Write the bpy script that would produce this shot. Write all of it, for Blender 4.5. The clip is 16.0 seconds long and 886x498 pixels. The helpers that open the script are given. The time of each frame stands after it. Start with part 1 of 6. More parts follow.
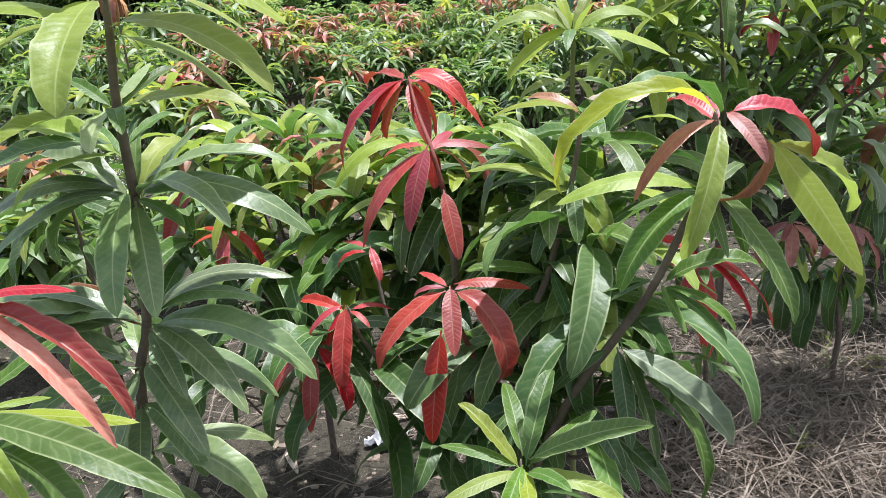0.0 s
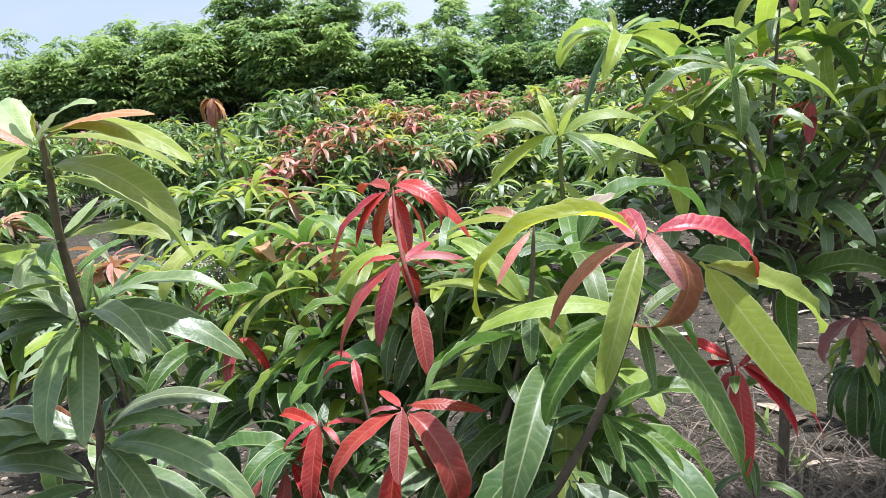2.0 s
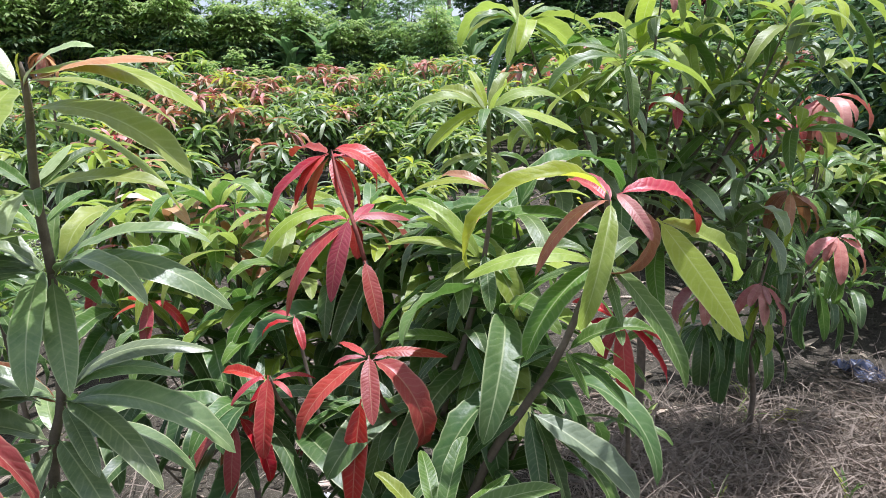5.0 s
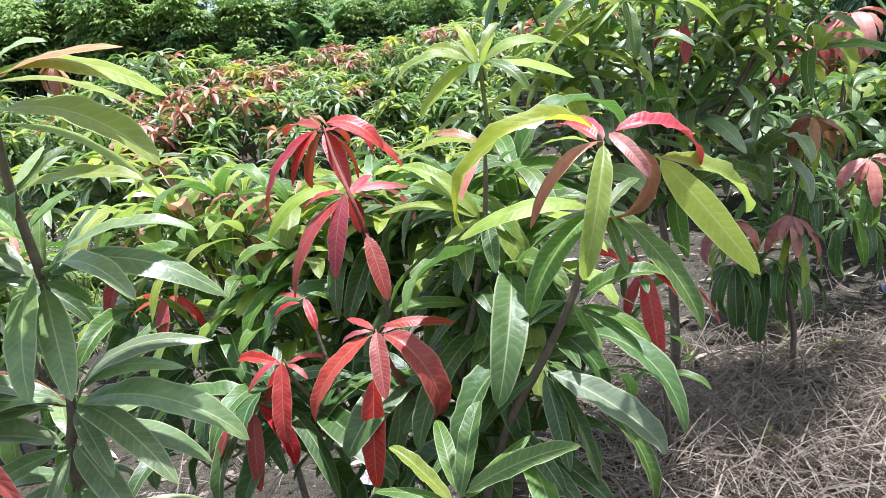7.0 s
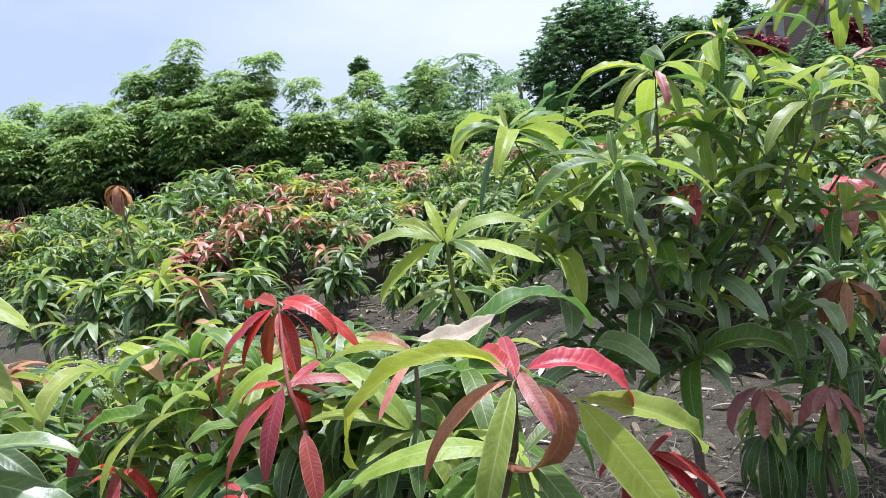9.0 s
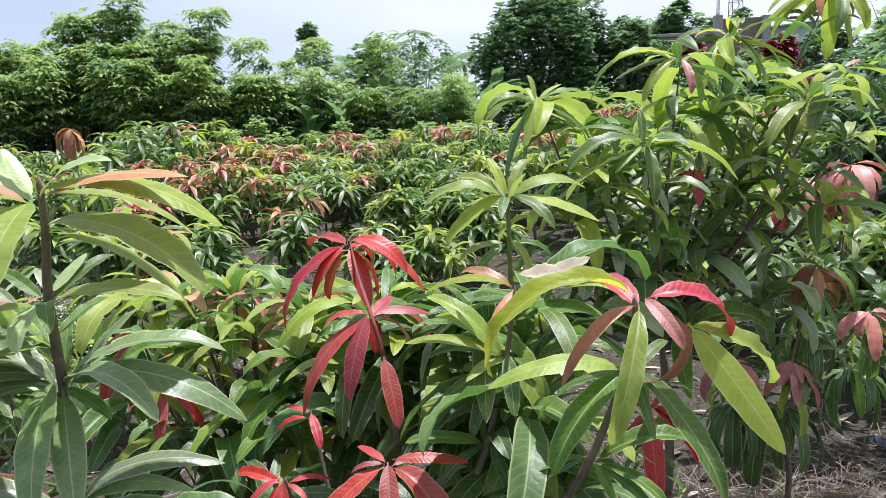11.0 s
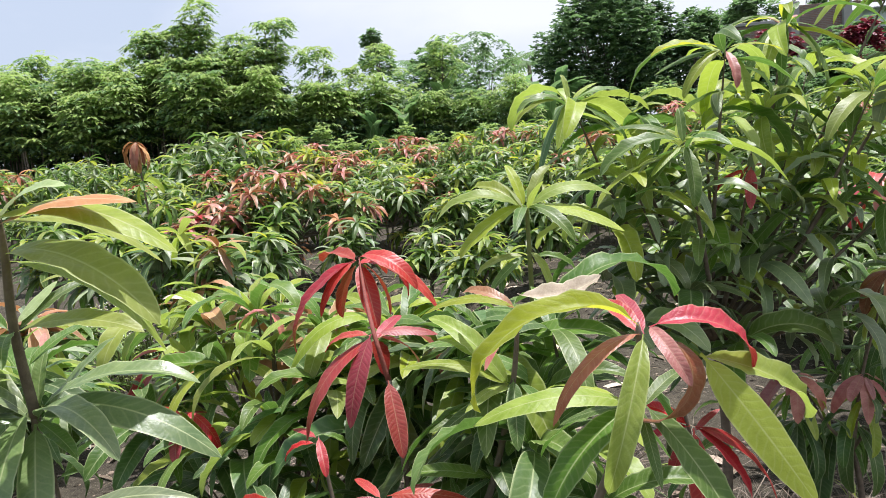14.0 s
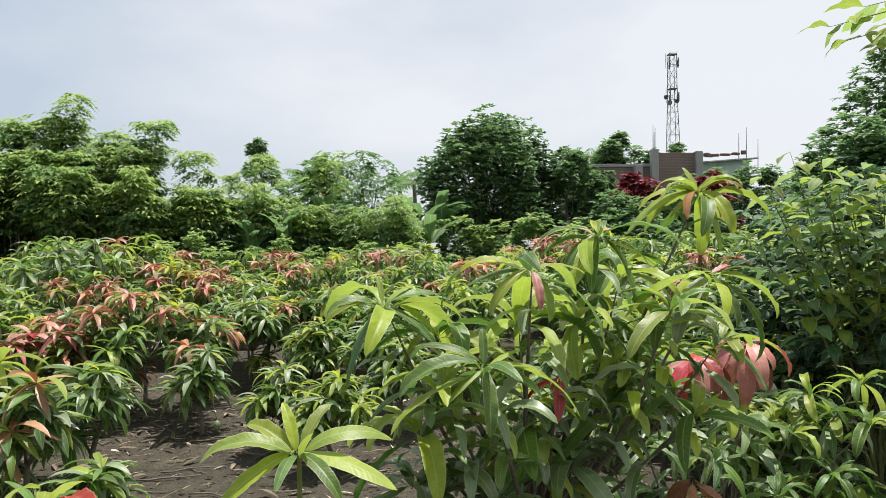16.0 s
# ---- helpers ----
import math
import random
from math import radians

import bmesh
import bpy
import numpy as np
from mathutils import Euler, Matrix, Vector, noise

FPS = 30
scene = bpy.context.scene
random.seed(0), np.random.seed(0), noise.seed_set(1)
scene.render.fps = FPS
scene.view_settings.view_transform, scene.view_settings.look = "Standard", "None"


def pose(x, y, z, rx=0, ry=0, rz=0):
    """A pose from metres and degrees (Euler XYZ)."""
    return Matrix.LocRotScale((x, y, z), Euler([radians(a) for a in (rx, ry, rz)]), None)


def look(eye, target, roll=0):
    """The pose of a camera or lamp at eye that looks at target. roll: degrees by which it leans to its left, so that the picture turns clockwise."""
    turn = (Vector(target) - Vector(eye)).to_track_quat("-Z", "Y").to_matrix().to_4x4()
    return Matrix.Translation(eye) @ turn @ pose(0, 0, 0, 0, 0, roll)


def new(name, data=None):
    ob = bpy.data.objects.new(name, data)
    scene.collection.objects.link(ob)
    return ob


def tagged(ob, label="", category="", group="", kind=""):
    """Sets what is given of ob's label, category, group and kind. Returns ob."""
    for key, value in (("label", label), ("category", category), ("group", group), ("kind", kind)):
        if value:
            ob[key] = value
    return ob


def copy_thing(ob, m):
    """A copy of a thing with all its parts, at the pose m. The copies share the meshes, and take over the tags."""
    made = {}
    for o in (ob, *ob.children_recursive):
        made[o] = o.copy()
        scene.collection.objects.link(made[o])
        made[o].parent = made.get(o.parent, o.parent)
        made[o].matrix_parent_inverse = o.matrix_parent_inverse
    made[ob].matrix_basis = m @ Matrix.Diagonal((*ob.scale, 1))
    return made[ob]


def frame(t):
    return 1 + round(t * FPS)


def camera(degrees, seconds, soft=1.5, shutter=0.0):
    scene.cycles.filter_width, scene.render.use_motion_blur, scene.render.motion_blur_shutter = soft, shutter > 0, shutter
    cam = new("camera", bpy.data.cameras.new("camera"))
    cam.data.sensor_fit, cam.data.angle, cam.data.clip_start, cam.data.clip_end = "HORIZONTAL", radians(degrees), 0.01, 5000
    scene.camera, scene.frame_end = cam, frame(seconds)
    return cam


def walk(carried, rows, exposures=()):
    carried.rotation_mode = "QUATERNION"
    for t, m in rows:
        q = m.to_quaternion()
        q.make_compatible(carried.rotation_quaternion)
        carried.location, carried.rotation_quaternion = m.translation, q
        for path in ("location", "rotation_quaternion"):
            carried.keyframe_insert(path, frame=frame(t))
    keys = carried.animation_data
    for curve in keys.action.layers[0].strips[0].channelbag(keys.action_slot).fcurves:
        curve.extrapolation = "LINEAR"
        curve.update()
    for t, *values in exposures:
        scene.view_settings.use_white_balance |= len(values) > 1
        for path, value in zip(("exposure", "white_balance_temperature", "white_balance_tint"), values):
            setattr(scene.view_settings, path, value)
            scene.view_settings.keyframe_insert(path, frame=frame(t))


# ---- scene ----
cam = camera(63.5, 16.0, soft=0.25)
PATH = [
    (0, (0.127, 0.077, 1.266), (-0.037, 1.975, 0.657), -2.9),
    (0.5, (0.181, 0.066, 1.284), (0.068, 1.991, 0.753), -3.0),
    (1, (0.302, 0.091, 1.302), (0.223, 2.042, 0.871), -4.0),
    (1.5, (0.367, 0.123, 1.298), (0.193, 2.07, 0.878), -5.5),
    (2, (0.349, 0.146, 1.299), (-0.095, 2.06, 0.925), -5.6),
    (2.5, (0.34, 0.163, 1.298), (-0.181, 2.055, 0.911), -6.1),
    (3, (0.312, 0.148, 1.297), (-0.108, 2.06, 0.884), -5.9),
    (3.5, (0.257, 0.107, 1.305), (-0.05, 2.045, 0.92), -4.2),
    (4, (0.218, 0.088, 1.302), (0.03, 2.033, 0.878), -2.8),
    (4.5, (0.196, 0.064, 1.309), (0.096, 2.019, 0.897), -2.6),
    (5, (0.165, 0.039, 1.298), (0.172, 1.985, 0.836), -2.1),
    (5.2, (0.155, 0.038, 1.296), (0.178, 1.981, 0.822), -2.8),
    (7.3, (0.252, 0.094, 1.274), (0.15, 2.018, 0.737), -9.2),
    (7.5, (0.292, 0.111, 1.298), (0.215, 2.06, 0.857), -7.9),
    (8, (0.389, 0.166, 1.343), (0.37, 2.15, 1.096), -7.2),
    (8.2, (0.402, 0.188, 1.376), (0.318, 2.17, 1.115), -7.1),
    (8.5, (0.413, 0.216, 1.373), (0.256, 2.204, 1.216), -7.1),
    (9, (0.419, 0.205, 1.37), (0.188, 2.179, 1.15), -8.0),
    (9.2, (0.397, 0.194, 1.361), (0.126, 2.16, 1.111), -7.8),
    (11.3, (0.136, 0.055, 1.35), (0.113, 2.033, 1.055), -2.6),
    (11.5, (0.12, 0.04, 1.365), (0.049, 2.023, 1.113), -2.1),
    (12, (0.108, 0.031, 1.378), (0.038, 2.019, 1.172), -0.1),
    (12.5, (0.11, 0.047, 1.395), (0.053, 2.04, 1.233), -0.7),
    (13, (0.154, 0.059, 1.381), (0.101, 2.046, 1.162), -2.1),
    (13.5, (0.199, 0.089, 1.361), (0.051, 2.068, 1.112), -4.8),
    (14, (0.265, 0.169, 1.356), (0.038, 2.136, 1.078), -4.6),
    (14.5, (0.324, 0.239, 1.403), (0.242, 2.233, 1.281), -1.6),
    (15, (0.367, 0.299, 1.482), (0.391, 2.298, 1.415), -1.6),
    (15.5, (0.412, 0.289, 1.502), (0.472, 2.288, 1.481), -0.9),
    (16, (0.459, 0.256, 1.582), (0.571, 2.253, 1.593), -0.7),
]
walk(cam, [(t, look(eye, target, roll)) for t, eye, target, roll in PATH],
     exposures=[(0, 0.5, 5690, 16), (1, 0.52, 5450, 14), (2.5, 0.53, 5670, 19.5), (5, 0.45, 5570, 20.5), (7.3, 0.83, 5500, 17), (7.5, 0.77, 5350, 17), (8, 0.35, 4950, 21), (8.5, 0.41, 5300, 19.5), (9, 0.39, 5480, 19), (12, 0.42, 5760, 19), (14.5, 0.42, 5970, 18), (15, -0.08, 5950, 14), (15.5, 0.12, 6180, 13), (16, 0.22, 6230, 13)])

# ---- light ----
world = bpy.data.worlds.new("sky")
scene.world = world
world.use_nodes = True
SUN_AZ, SUN_EL = 45.0, 77.0      # degrees clockwise from straight ahead, and above the ground


def build_sky():
    nt = world.node_tree
    nt.nodes.clear()
    out = nt.nodes.new("ShaderNodeOutputWorld")
    bg = nt.nodes.new("ShaderNodeBackground")
    sky = nt.nodes.new("ShaderNodeTexSky")
    sky.sky_type, sky.sun_disc = "NISHITA", False
    sky.sun_elevation, sky.sun_rotation = radians(SUN_EL), radians(SUN_AZ)
    sky.air_density, sky.dust_density, sky.ozone_density = 1.0, 3.0, 1.0
    coord = nt.nodes.new("ShaderNodeTexCoord")
    mapping = nt.nodes.new("ShaderNodeMapping")
    mapping.inputs["Scale"].default_value = (1.0, 1.0, 2.6)
    cloud = nt.nodes.new("ShaderNodeTexNoise")
    cloud.inputs["Scale"].default_value = 1.6
    cloud.inputs["Detail"].default_value = 6.0
    cloud.inputs["Roughness"].default_value = 0.5
    ramp = nt.nodes.new("ShaderNodeValToRGB")
    ramp.color_ramp.elements[0].position, ramp.color_ramp.elements[0].color = 0.37, (6.9, 7.8, 8.4, 1)
    ramp.color_ramp.elements[1].position, ramp.color_ramp.elements[1].color = 0.7, (10.9, 11.0, 10.7, 1)
    mix = nt.nodes.new("ShaderNodeMix")
    mix.data_type = "RGBA"
    mix.inputs["Factor"].default_value = 0.78
    side = nt.nodes.new("ShaderNodeSeparateXYZ")
    gain = nt.nodes.new("ShaderNodeMath")
    gain.operation = "MULTIPLY_ADD"
    gain.inputs[1].default_value = 0.3
    nt.links.new(coord.outputs["Generated"], side.inputs["Vector"])
    nt.links.new(side.outputs["X"], gain.inputs[0])
    nt.links.new(cloud.outputs["Fac"], gain.inputs[2])
    nt.links.new(coord.outputs["Generated"], mapping.inputs["Vector"])
    nt.links.new(mapping.outputs["Vector"], cloud.inputs["Vector"])
    nt.links.new(gain.outputs[0], ramp.inputs["Fac"])
    nt.links.new(sky.outputs["Color"], mix.inputs[6])
    nt.links.new(ramp.outputs["Color"], mix.inputs[7])
    nt.links.new(mix.outputs[2], bg.inputs["Color"])
    bg.inputs["Strength"].default_value = 0.080
    nt.links.new(bg.outputs["Background"], out.inputs["Surface"])


build_sky()
sun = new("sun", bpy.data.lights.new("sun", "SUN"))
sun.data.energy, sun.data.angle, sun.data.color = 5.6, radians(1.2), (1.0, 0.95, 0.86)
_d = Vector((math.sin(radians(SUN_AZ)) * math.cos(radians(SUN_EL)), math.cos(radians(SUN_AZ)) * math.cos(radians(SUN_EL)), math.sin(radians(SUN_EL))))
sun.matrix_world = look(_d * 50, (0, 0, 0))


# ---- materials ----
class Nodes:
    """A short hand for building a node tree."""

    def __init__(self, name):
        self.mat = bpy.data.materials.new(name)
        self.mat.use_nodes = True
        self.t = self.mat.node_tree
        self.t.nodes.clear()

    def add(self, kind, **inputs):
        n = self.t.nodes.new("ShaderNode" + kind)
        for key, value in inputs.items():
            self.put(n, key.replace("_", " "), value)
        return n

    def put(self, n, key, value):
        socket = n.inputs[int(key)] if key.isdigit() else n.inputs[key]
        if isinstance(value, bpy.types.NodeSocket):
            self.t.links.new(value, socket)
        else:
            socket.default_value = value

    def math(self, op, a, b=0.0, clamp=False):
        n = self.t.nodes.new("ShaderNodeMath")
        n.operation, n.use_clamp = op, clamp
        self.put(n, "0", a)
        self.put(n, "1", b)
        return n.outputs[0]

    def mix(self, fac, a, b, blend="MIX"):
        n = self.t.nodes.new("ShaderNodeMix")
        n.data_type, n.blend_type = "RGBA", blend
        self.put(n, "0", fac)
        self.put(n, "6", a)
        self.put(n, "7", b)
        return n.outputs[2]

    def ramp(self, fac, stops):
        n = self.t.nodes.new("ShaderNodeValToRGB")
        while len(n.color_ramp.elements) < len(stops):
            n.color_ramp.elements.new(0.5)
        for e, (p, c) in zip(n.color_ramp.elements, stops):
            e.position, e.color = p, c if len(c) == 4 else (*c, 1)
        self.put(n, "Fac", fac)
        return n.outputs["Color"]

    def noise(self, scale, detail=3.0, rough=0.55, coord="Object"):
        c = self.t.nodes.new("ShaderNodeTexCoord")
        n = self.t.nodes.new("ShaderNodeTexNoise")
        self.put(n, "Vector", c.outputs[coord])
        self.put(n, "Scale", scale)
        self.put(n, "Detail", detail)
        self.put(n, "Roughness", rough)
        return n.outputs["Fac"]

    def done(self, shader):
        o = self.t.nodes.new("ShaderNodeOutputMaterial")
        self.t.links.new(shader, o.inputs["Surface"])
        return self.mat


def rgba(c):
    return (*c, 1.0)


def leaf_material(name, deep, pale, through_it, rough=0.38, trans=0.3, vein=0.35, gloss=0.5, hue=0.03, midrib=0.85, relief=0.7):
    """A leaf: midrib, side veins, pale rim, patches, and some light coming through."""
    m = Nodes(name)
    uv = m.add("UVMap")
    sep = m.add("SeparateXYZ", Vector=uv.outputs["UV"])
    u, v = sep.outputs["X"], sep.outputs["Y"]
    side = m.math("ABSOLUTE", m.math("SUBTRACT", u, 0.5))
    rib = m.math("SUBTRACT", 1.0, m.math("MULTIPLY", side, 26.0), True)
    wave = m.math("SINE", m.math("MULTIPLY", m.math("ADD", m.math("SUBTRACT", m.math("MULTIPLY", v, 17.0), m.math("MULTIPLY", side, 2.6)), m.math("MULTIPLY", m.noise(7.0, 1.0), 1.6)), 6.2832))
    veins = m.math("POWER", m.math("ADD", m.math("MULTIPLY", wave, 0.5), 0.5), 7.0)
    rim = m.math("MULTIPLY", m.math("SUBTRACT", side, 0.435, True), 18.0, True)
    info, geo = m.add("ObjectInfo"), m.add("NewGeometry")
    chance = m.math("FRACT", m.math("ADD", info.outputs["Random"], geo.outputs["Random Per Island"]))
    patch = m.noise(9.0, 2.0)
    fine = m.noise(70.0, 3.0)
    tone = m.math("ADD", m.math("MULTIPLY", patch, 0.7), m.math("MULTIPLY", fine, 0.3))
    base = m.mix(m.math("SUBTRACT", m.math("MULTIPLY", tone, 2.2), 0.6, True), rgba(deep), rgba(pale))
    hsv = m.add("HueSaturation", Color=base)
    m.put(hsv, "Hue", m.math("ADD", 0.5 - hue / 2, m.math("MULTIPLY", chance, hue)))
    m.put(hsv, "Value", m.math("ADD", 0.72, m.math("MULTIPLY", m.math("FRACT", m.math("MULTIPLY", chance, 7.3)), 0.56)))
    m.put(hsv, "Saturation", m.math("ADD", 0.95, m.math("MULTIPLY", m.math("FRACT", m.math("MULTIPLY", chance, 3.7)), 0.22)))
    light = m.mix(0.5, rgba(pale), (0.62, 0.66, 0.36, 1))
    lines = m.math("MAXIMUM", m.math("MULTIPLY", rib, midrib), m.math("MAXIMUM", m.math("MULTIPLY", veins, vein), m.math("MULTIPLY", rim, midrib * 0.95)))
    color = m.mix(lines, hsv.outputs["Color"], light)
    lumpy = m.noise(38.0, 2.0)
    puff = m.math("POWER", m.math("SUBTRACT", 0.5, m.math("MULTIPLY", wave, 0.5)), 0.5)
    puff = m.math("MULTIPLY", puff, m.math("MULTIPLY", side, 6.0, True))
    quilt = m.math("ADD", m.math("MULTIPLY", puff, relief), m.math("ADD", m.math("MULTIPLY", lumpy, 1.6), m.math("MULTIPLY", fine, 0.4)))
    bump = m.add("Bump", Strength=0.15, Distance=0.002, Height=quilt)
    front = m.add("BsdfPrincipled", Base_Color=color, Normal=bump.outputs["Normal"])
    m.put(front, "Roughness", m.math("ADD", rough - 0.06, m.math("MULTIPLY", patch, 0.16)))
    m.put(front, "Specular IOR Level", gloss)
    back = m.add("BsdfTranslucent", Normal=bump.outputs["Normal"])
    m.put(back, "Color", m.mix(0.6, color, rgba(through_it)))
    both = m.add("MixShader", Fac=trans)
    m.put(both, "1", front.outputs[0])
    m.put(both, "2", back.outputs[0])
    return m.done(both.outputs[0])


LEAF = {
    "r": leaf_material("leaf_red", (0.26, 0.017, 0.02), (0.41, 0.05, 0.048), (0.8, 0.08, 0.055), 0.42, 0.18, 0.1, hue=0.02, midrib=0.4, relief=1.1),
    "p": leaf_material("leaf_pink", (0.36, 0.12, 0.105), (0.53, 0.265, 0.22), (0.75, 0.2, 0.14), 0.46, 0.2, 0.12, hue=0.03, midrib=0.35, relief=0.9),
    "b": leaf_material("leaf_bronze", (0.20, 0.075, 0.035), (0.34, 0.16, 0.08), (0.55, 0.22, 0.07), 0.42, 0.22, 0.12, hue=0.04, midrib=0.4),
    "y": leaf_material("leaf_olive", (0.26, 0.31, 0.04), (0.39, 0.45, 0.08), (0.74, 0.74, 0.05), 0.44, 0.5, 0.2, 0.34),
    "l": leaf_material("leaf_lime", (0.215, 0.29, 0.04), (0.37, 0.44, 0.09), (0.46, 0.62, 0.09), 0.42, 0.42, 0.18, 0.42),
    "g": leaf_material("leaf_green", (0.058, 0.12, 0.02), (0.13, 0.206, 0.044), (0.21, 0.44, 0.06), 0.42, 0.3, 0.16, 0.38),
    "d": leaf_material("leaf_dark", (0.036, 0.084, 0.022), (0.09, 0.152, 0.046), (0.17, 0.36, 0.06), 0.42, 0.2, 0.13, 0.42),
    # Glossy, and paler and greyer than leaf_dark: sky sheen is in the base colour.
    "e": leaf_material("leaf_waxy_sheen", (0.092, 0.147, 0.052), (0.215, 0.277, 0.112), (0.2, 0.4, 0.09), 0.37, 0.2, 0.14, 0.65, relief=0.6),
    # Darker than the leaf itself: deep shade is put into this green.
    "x": leaf_material("leaf_deep_shade", (0.022, 0.055, 0.028), (0.06, 0.105, 0.052), (0.08, 0.18, 0.05), 0.6, 0.2, 0.0, 0.15, 0.04),
    "n": leaf_material("leaf_fallen", (0.2, 0.155, 0.105), (0.36, 0.29, 0.21), (0.3, 0.2, 0.1), 0.8, 0.08, 0.05),
    "m": leaf_material("leaf_pale_young", (0.26, 0.34, 0.14), (0.42, 0.50, 0.26), (0.6, 0.65, 0.35), 0.4, 0.3, 0.1),
    "s": leaf_material("leaf_grey", (0.16, 0.21, 0.11), (0.29, 0.35, 0.21), (0.3, 0.4, 0.12), 0.44, 0.2, 0.1),
    "o": leaf_material("leaf_orange", (0.34, 0.165, 0.085), (0.50, 0.30, 0.165), (0.75, 0.32, 0.12), 0.46, 0.25, 0.08),
    "w": leaf_material("leaf_withered", (0.44, 0.33, 0.24), (0.64, 0.53, 0.42), (0.6, 0.45, 0.3), 0.7, 0.12, 0.1),
    "k": leaf_material("leaf_dry", (0.075, 0.052, 0.036), (0.2, 0.148, 0.10), (0.3, 0.2, 0.1), 0.8, 0.08, 0.1),
    "c": leaf_material("leaf_crimson", (0.14, 0.014, 0.035), (0.28, 0.035, 0.07), (0.4, 0.04, 0.06), 0.45, 0.2, 0.0),
    # Tree greens are bluer and paler, with distance haze put into the colour.
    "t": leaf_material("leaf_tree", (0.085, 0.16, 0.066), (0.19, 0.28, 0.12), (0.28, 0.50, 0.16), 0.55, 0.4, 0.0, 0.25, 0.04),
    # Pale and deep versions of leaf_tree, used for lit tops and shaded depths.
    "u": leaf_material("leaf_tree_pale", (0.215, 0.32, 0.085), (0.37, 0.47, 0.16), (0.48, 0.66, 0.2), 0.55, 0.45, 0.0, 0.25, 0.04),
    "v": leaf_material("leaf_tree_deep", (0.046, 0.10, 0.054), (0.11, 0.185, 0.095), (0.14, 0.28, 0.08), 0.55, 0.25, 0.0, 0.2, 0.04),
}


def bark_material(name, dark, light, scale=30.0):
    m = Nodes(name)
    streak = m.noise(scale, 6.0, 0.65)
    patch = m.noise(scale * 0.15, 2.0)
    color = m.mix(m.math("SUBTRACT", m.math("MULTIPLY", m.math("ADD", streak, patch), 1.4), 0.9, True), rgba(dark), rgba(light))
    bump = m.add("Bump", Strength=0.7, Distance=0.004, Height=streak)
    b = m.add("BsdfPrincipled", Base_Color=color, Roughness=0.85, Normal=bump.outputs["Normal"])
    return m.done(b.outputs[0])


BARK = bark_material("bark", (0.06, 0.05, 0.04), (0.24, 0.20, 0.16))
STEM = bark_material("stem_bark", (0.075, 0.06, 0.042), (0.21, 0.165, 0.115), 60.0)
RED_STEM = bark_material("young_red_stem", (0.16, 0.035, 0.03), (0.28, 0.09, 0.06), 60.0)
GREEN_STEM = bark_material("young_green_stem", (0.10, 0.12, 0.03), (0.22, 0.24, 0.08), 60.0)


def soil_material():
    m = Nodes("soil")
    big = m.noise(0.7, 4.0)
    mid = m.noise(9.0, 6.0, 0.65)
    fine = m.noise(90.0, 6.0, 0.7)
    earth = m.mix(m.math("SUBTRACT", m.math("MULTIPLY", mid, 2.6), 0.8, True), (0.03, 0.026, 0.017, 1), (0.09, 0.078, 0.054, 1))
    damp = m.mix(m.math("SUBTRACT", m.math("MULTIPLY", big, 3.0), 1.2, True), earth, (0.042, 0.036, 0.026, 1))
    color = m.mix(m.math("MULTIPLY", m.math("SUBTRACT", fine, 0.5, True), 2.4, True), damp, (0.13, 0.114, 0.085, 1))
    crumbs = m.noise(210.0, 2.0)
    color = m.mix(m.math("MULTIPLY", m.math("SUBTRACT", crumbs, 0.61, True), 9.0, True), color, (0.25, 0.225, 0.178, 1))
    # Near-black flecks paint the shade of small hollows that the bump lacks.
    hollow_shade = m.noise(34.0, 3.0)
    color = m.mix(m.math("MULTIPLY", m.math("SUBTRACT", hollow_shade, 0.56, True), 6.0, True), color, (0.017, 0.013, 0.01, 1))
    far = m.add("SeparateXYZ")
    geo = m.add("NewGeometry")
    m.put(far, "Vector", geo.outputs["Position"])
    out_there = m.math("MULTIPLY", m.math("SUBTRACT", far.outputs["Y"], 17.0), 0.2, True)
    color = m.mix(out_there, color, m.mix(mid, (0.04, 0.09, 0.02, 1), (0.10, 0.16, 0.04, 1)))
    bump = m.add("Bump", Strength=0.9, Distance=0.02, Height=m.math("ADD", mid, m.math("MULTIPLY", fine, 0.5)))
    b = m.add("BsdfPrincipled", Base_Color=color, Roughness=0.95, Normal=bump.outputs["Normal"])
    m.put(b, "Specular IOR Level", 0.2)
    return m.done(b.outputs[0])


SOIL = soil_material()


def plain_material(name, a, b, rough=0.7, scale=12.0, metal=0.0, bumpy=0.3):
    m = Nodes(name)
    n = m.noise(scale, 5.0, 0.65)
    big = m.noise(scale * 0.12, 3.0)
    color = m.mix(m.math("SUBTRACT", m.math("ADD", n, big), 0.5, True), rgba(a), rgba(b))
    bump = m.add("Bump", Strength=bumpy, Distance=0.005, Height=n)
    s = m.add("BsdfPrincipled", Base_Color=color, Roughness=rough, Metallic=metal, Normal=bump.outputs["Normal"])
    return m.done(s.outputs[0])


STRAW = plain_material("straw", (0.12, 0.094, 0.07), (0.33, 0.27, 0.205), 0.85, 20.0)
PAPER = plain_material("paper", (0.55, 0.55, 0.56), (0.80, 0.80, 0.80), 0.6, 30.0)
BLUE_PLASTIC = plain_material("blue_plastic", (0.022, 0.03, 0.06), (0.06, 0.075, 0.13), 0.35, 25.0)
FRUIT = plain_material("fruit_skin", (0.10, 0.15, 0.05), (0.20, 0.24, 0.10), 0.45, 40.0)
FLOWER = plain_material("white_flower", (0.70, 0.70, 0.66), (0.85, 0.85, 0.80), 0.6)
BRICK = plain_material("rubble", (0.10, 0.07, 0.055), (0.22, 0.14, 0.11), 0.9, 4.0)
CONCRETE = plain_material("concrete", (0.22, 0.215, 0.21), (0.38, 0.37, 0.355), 0.85, 3.0)
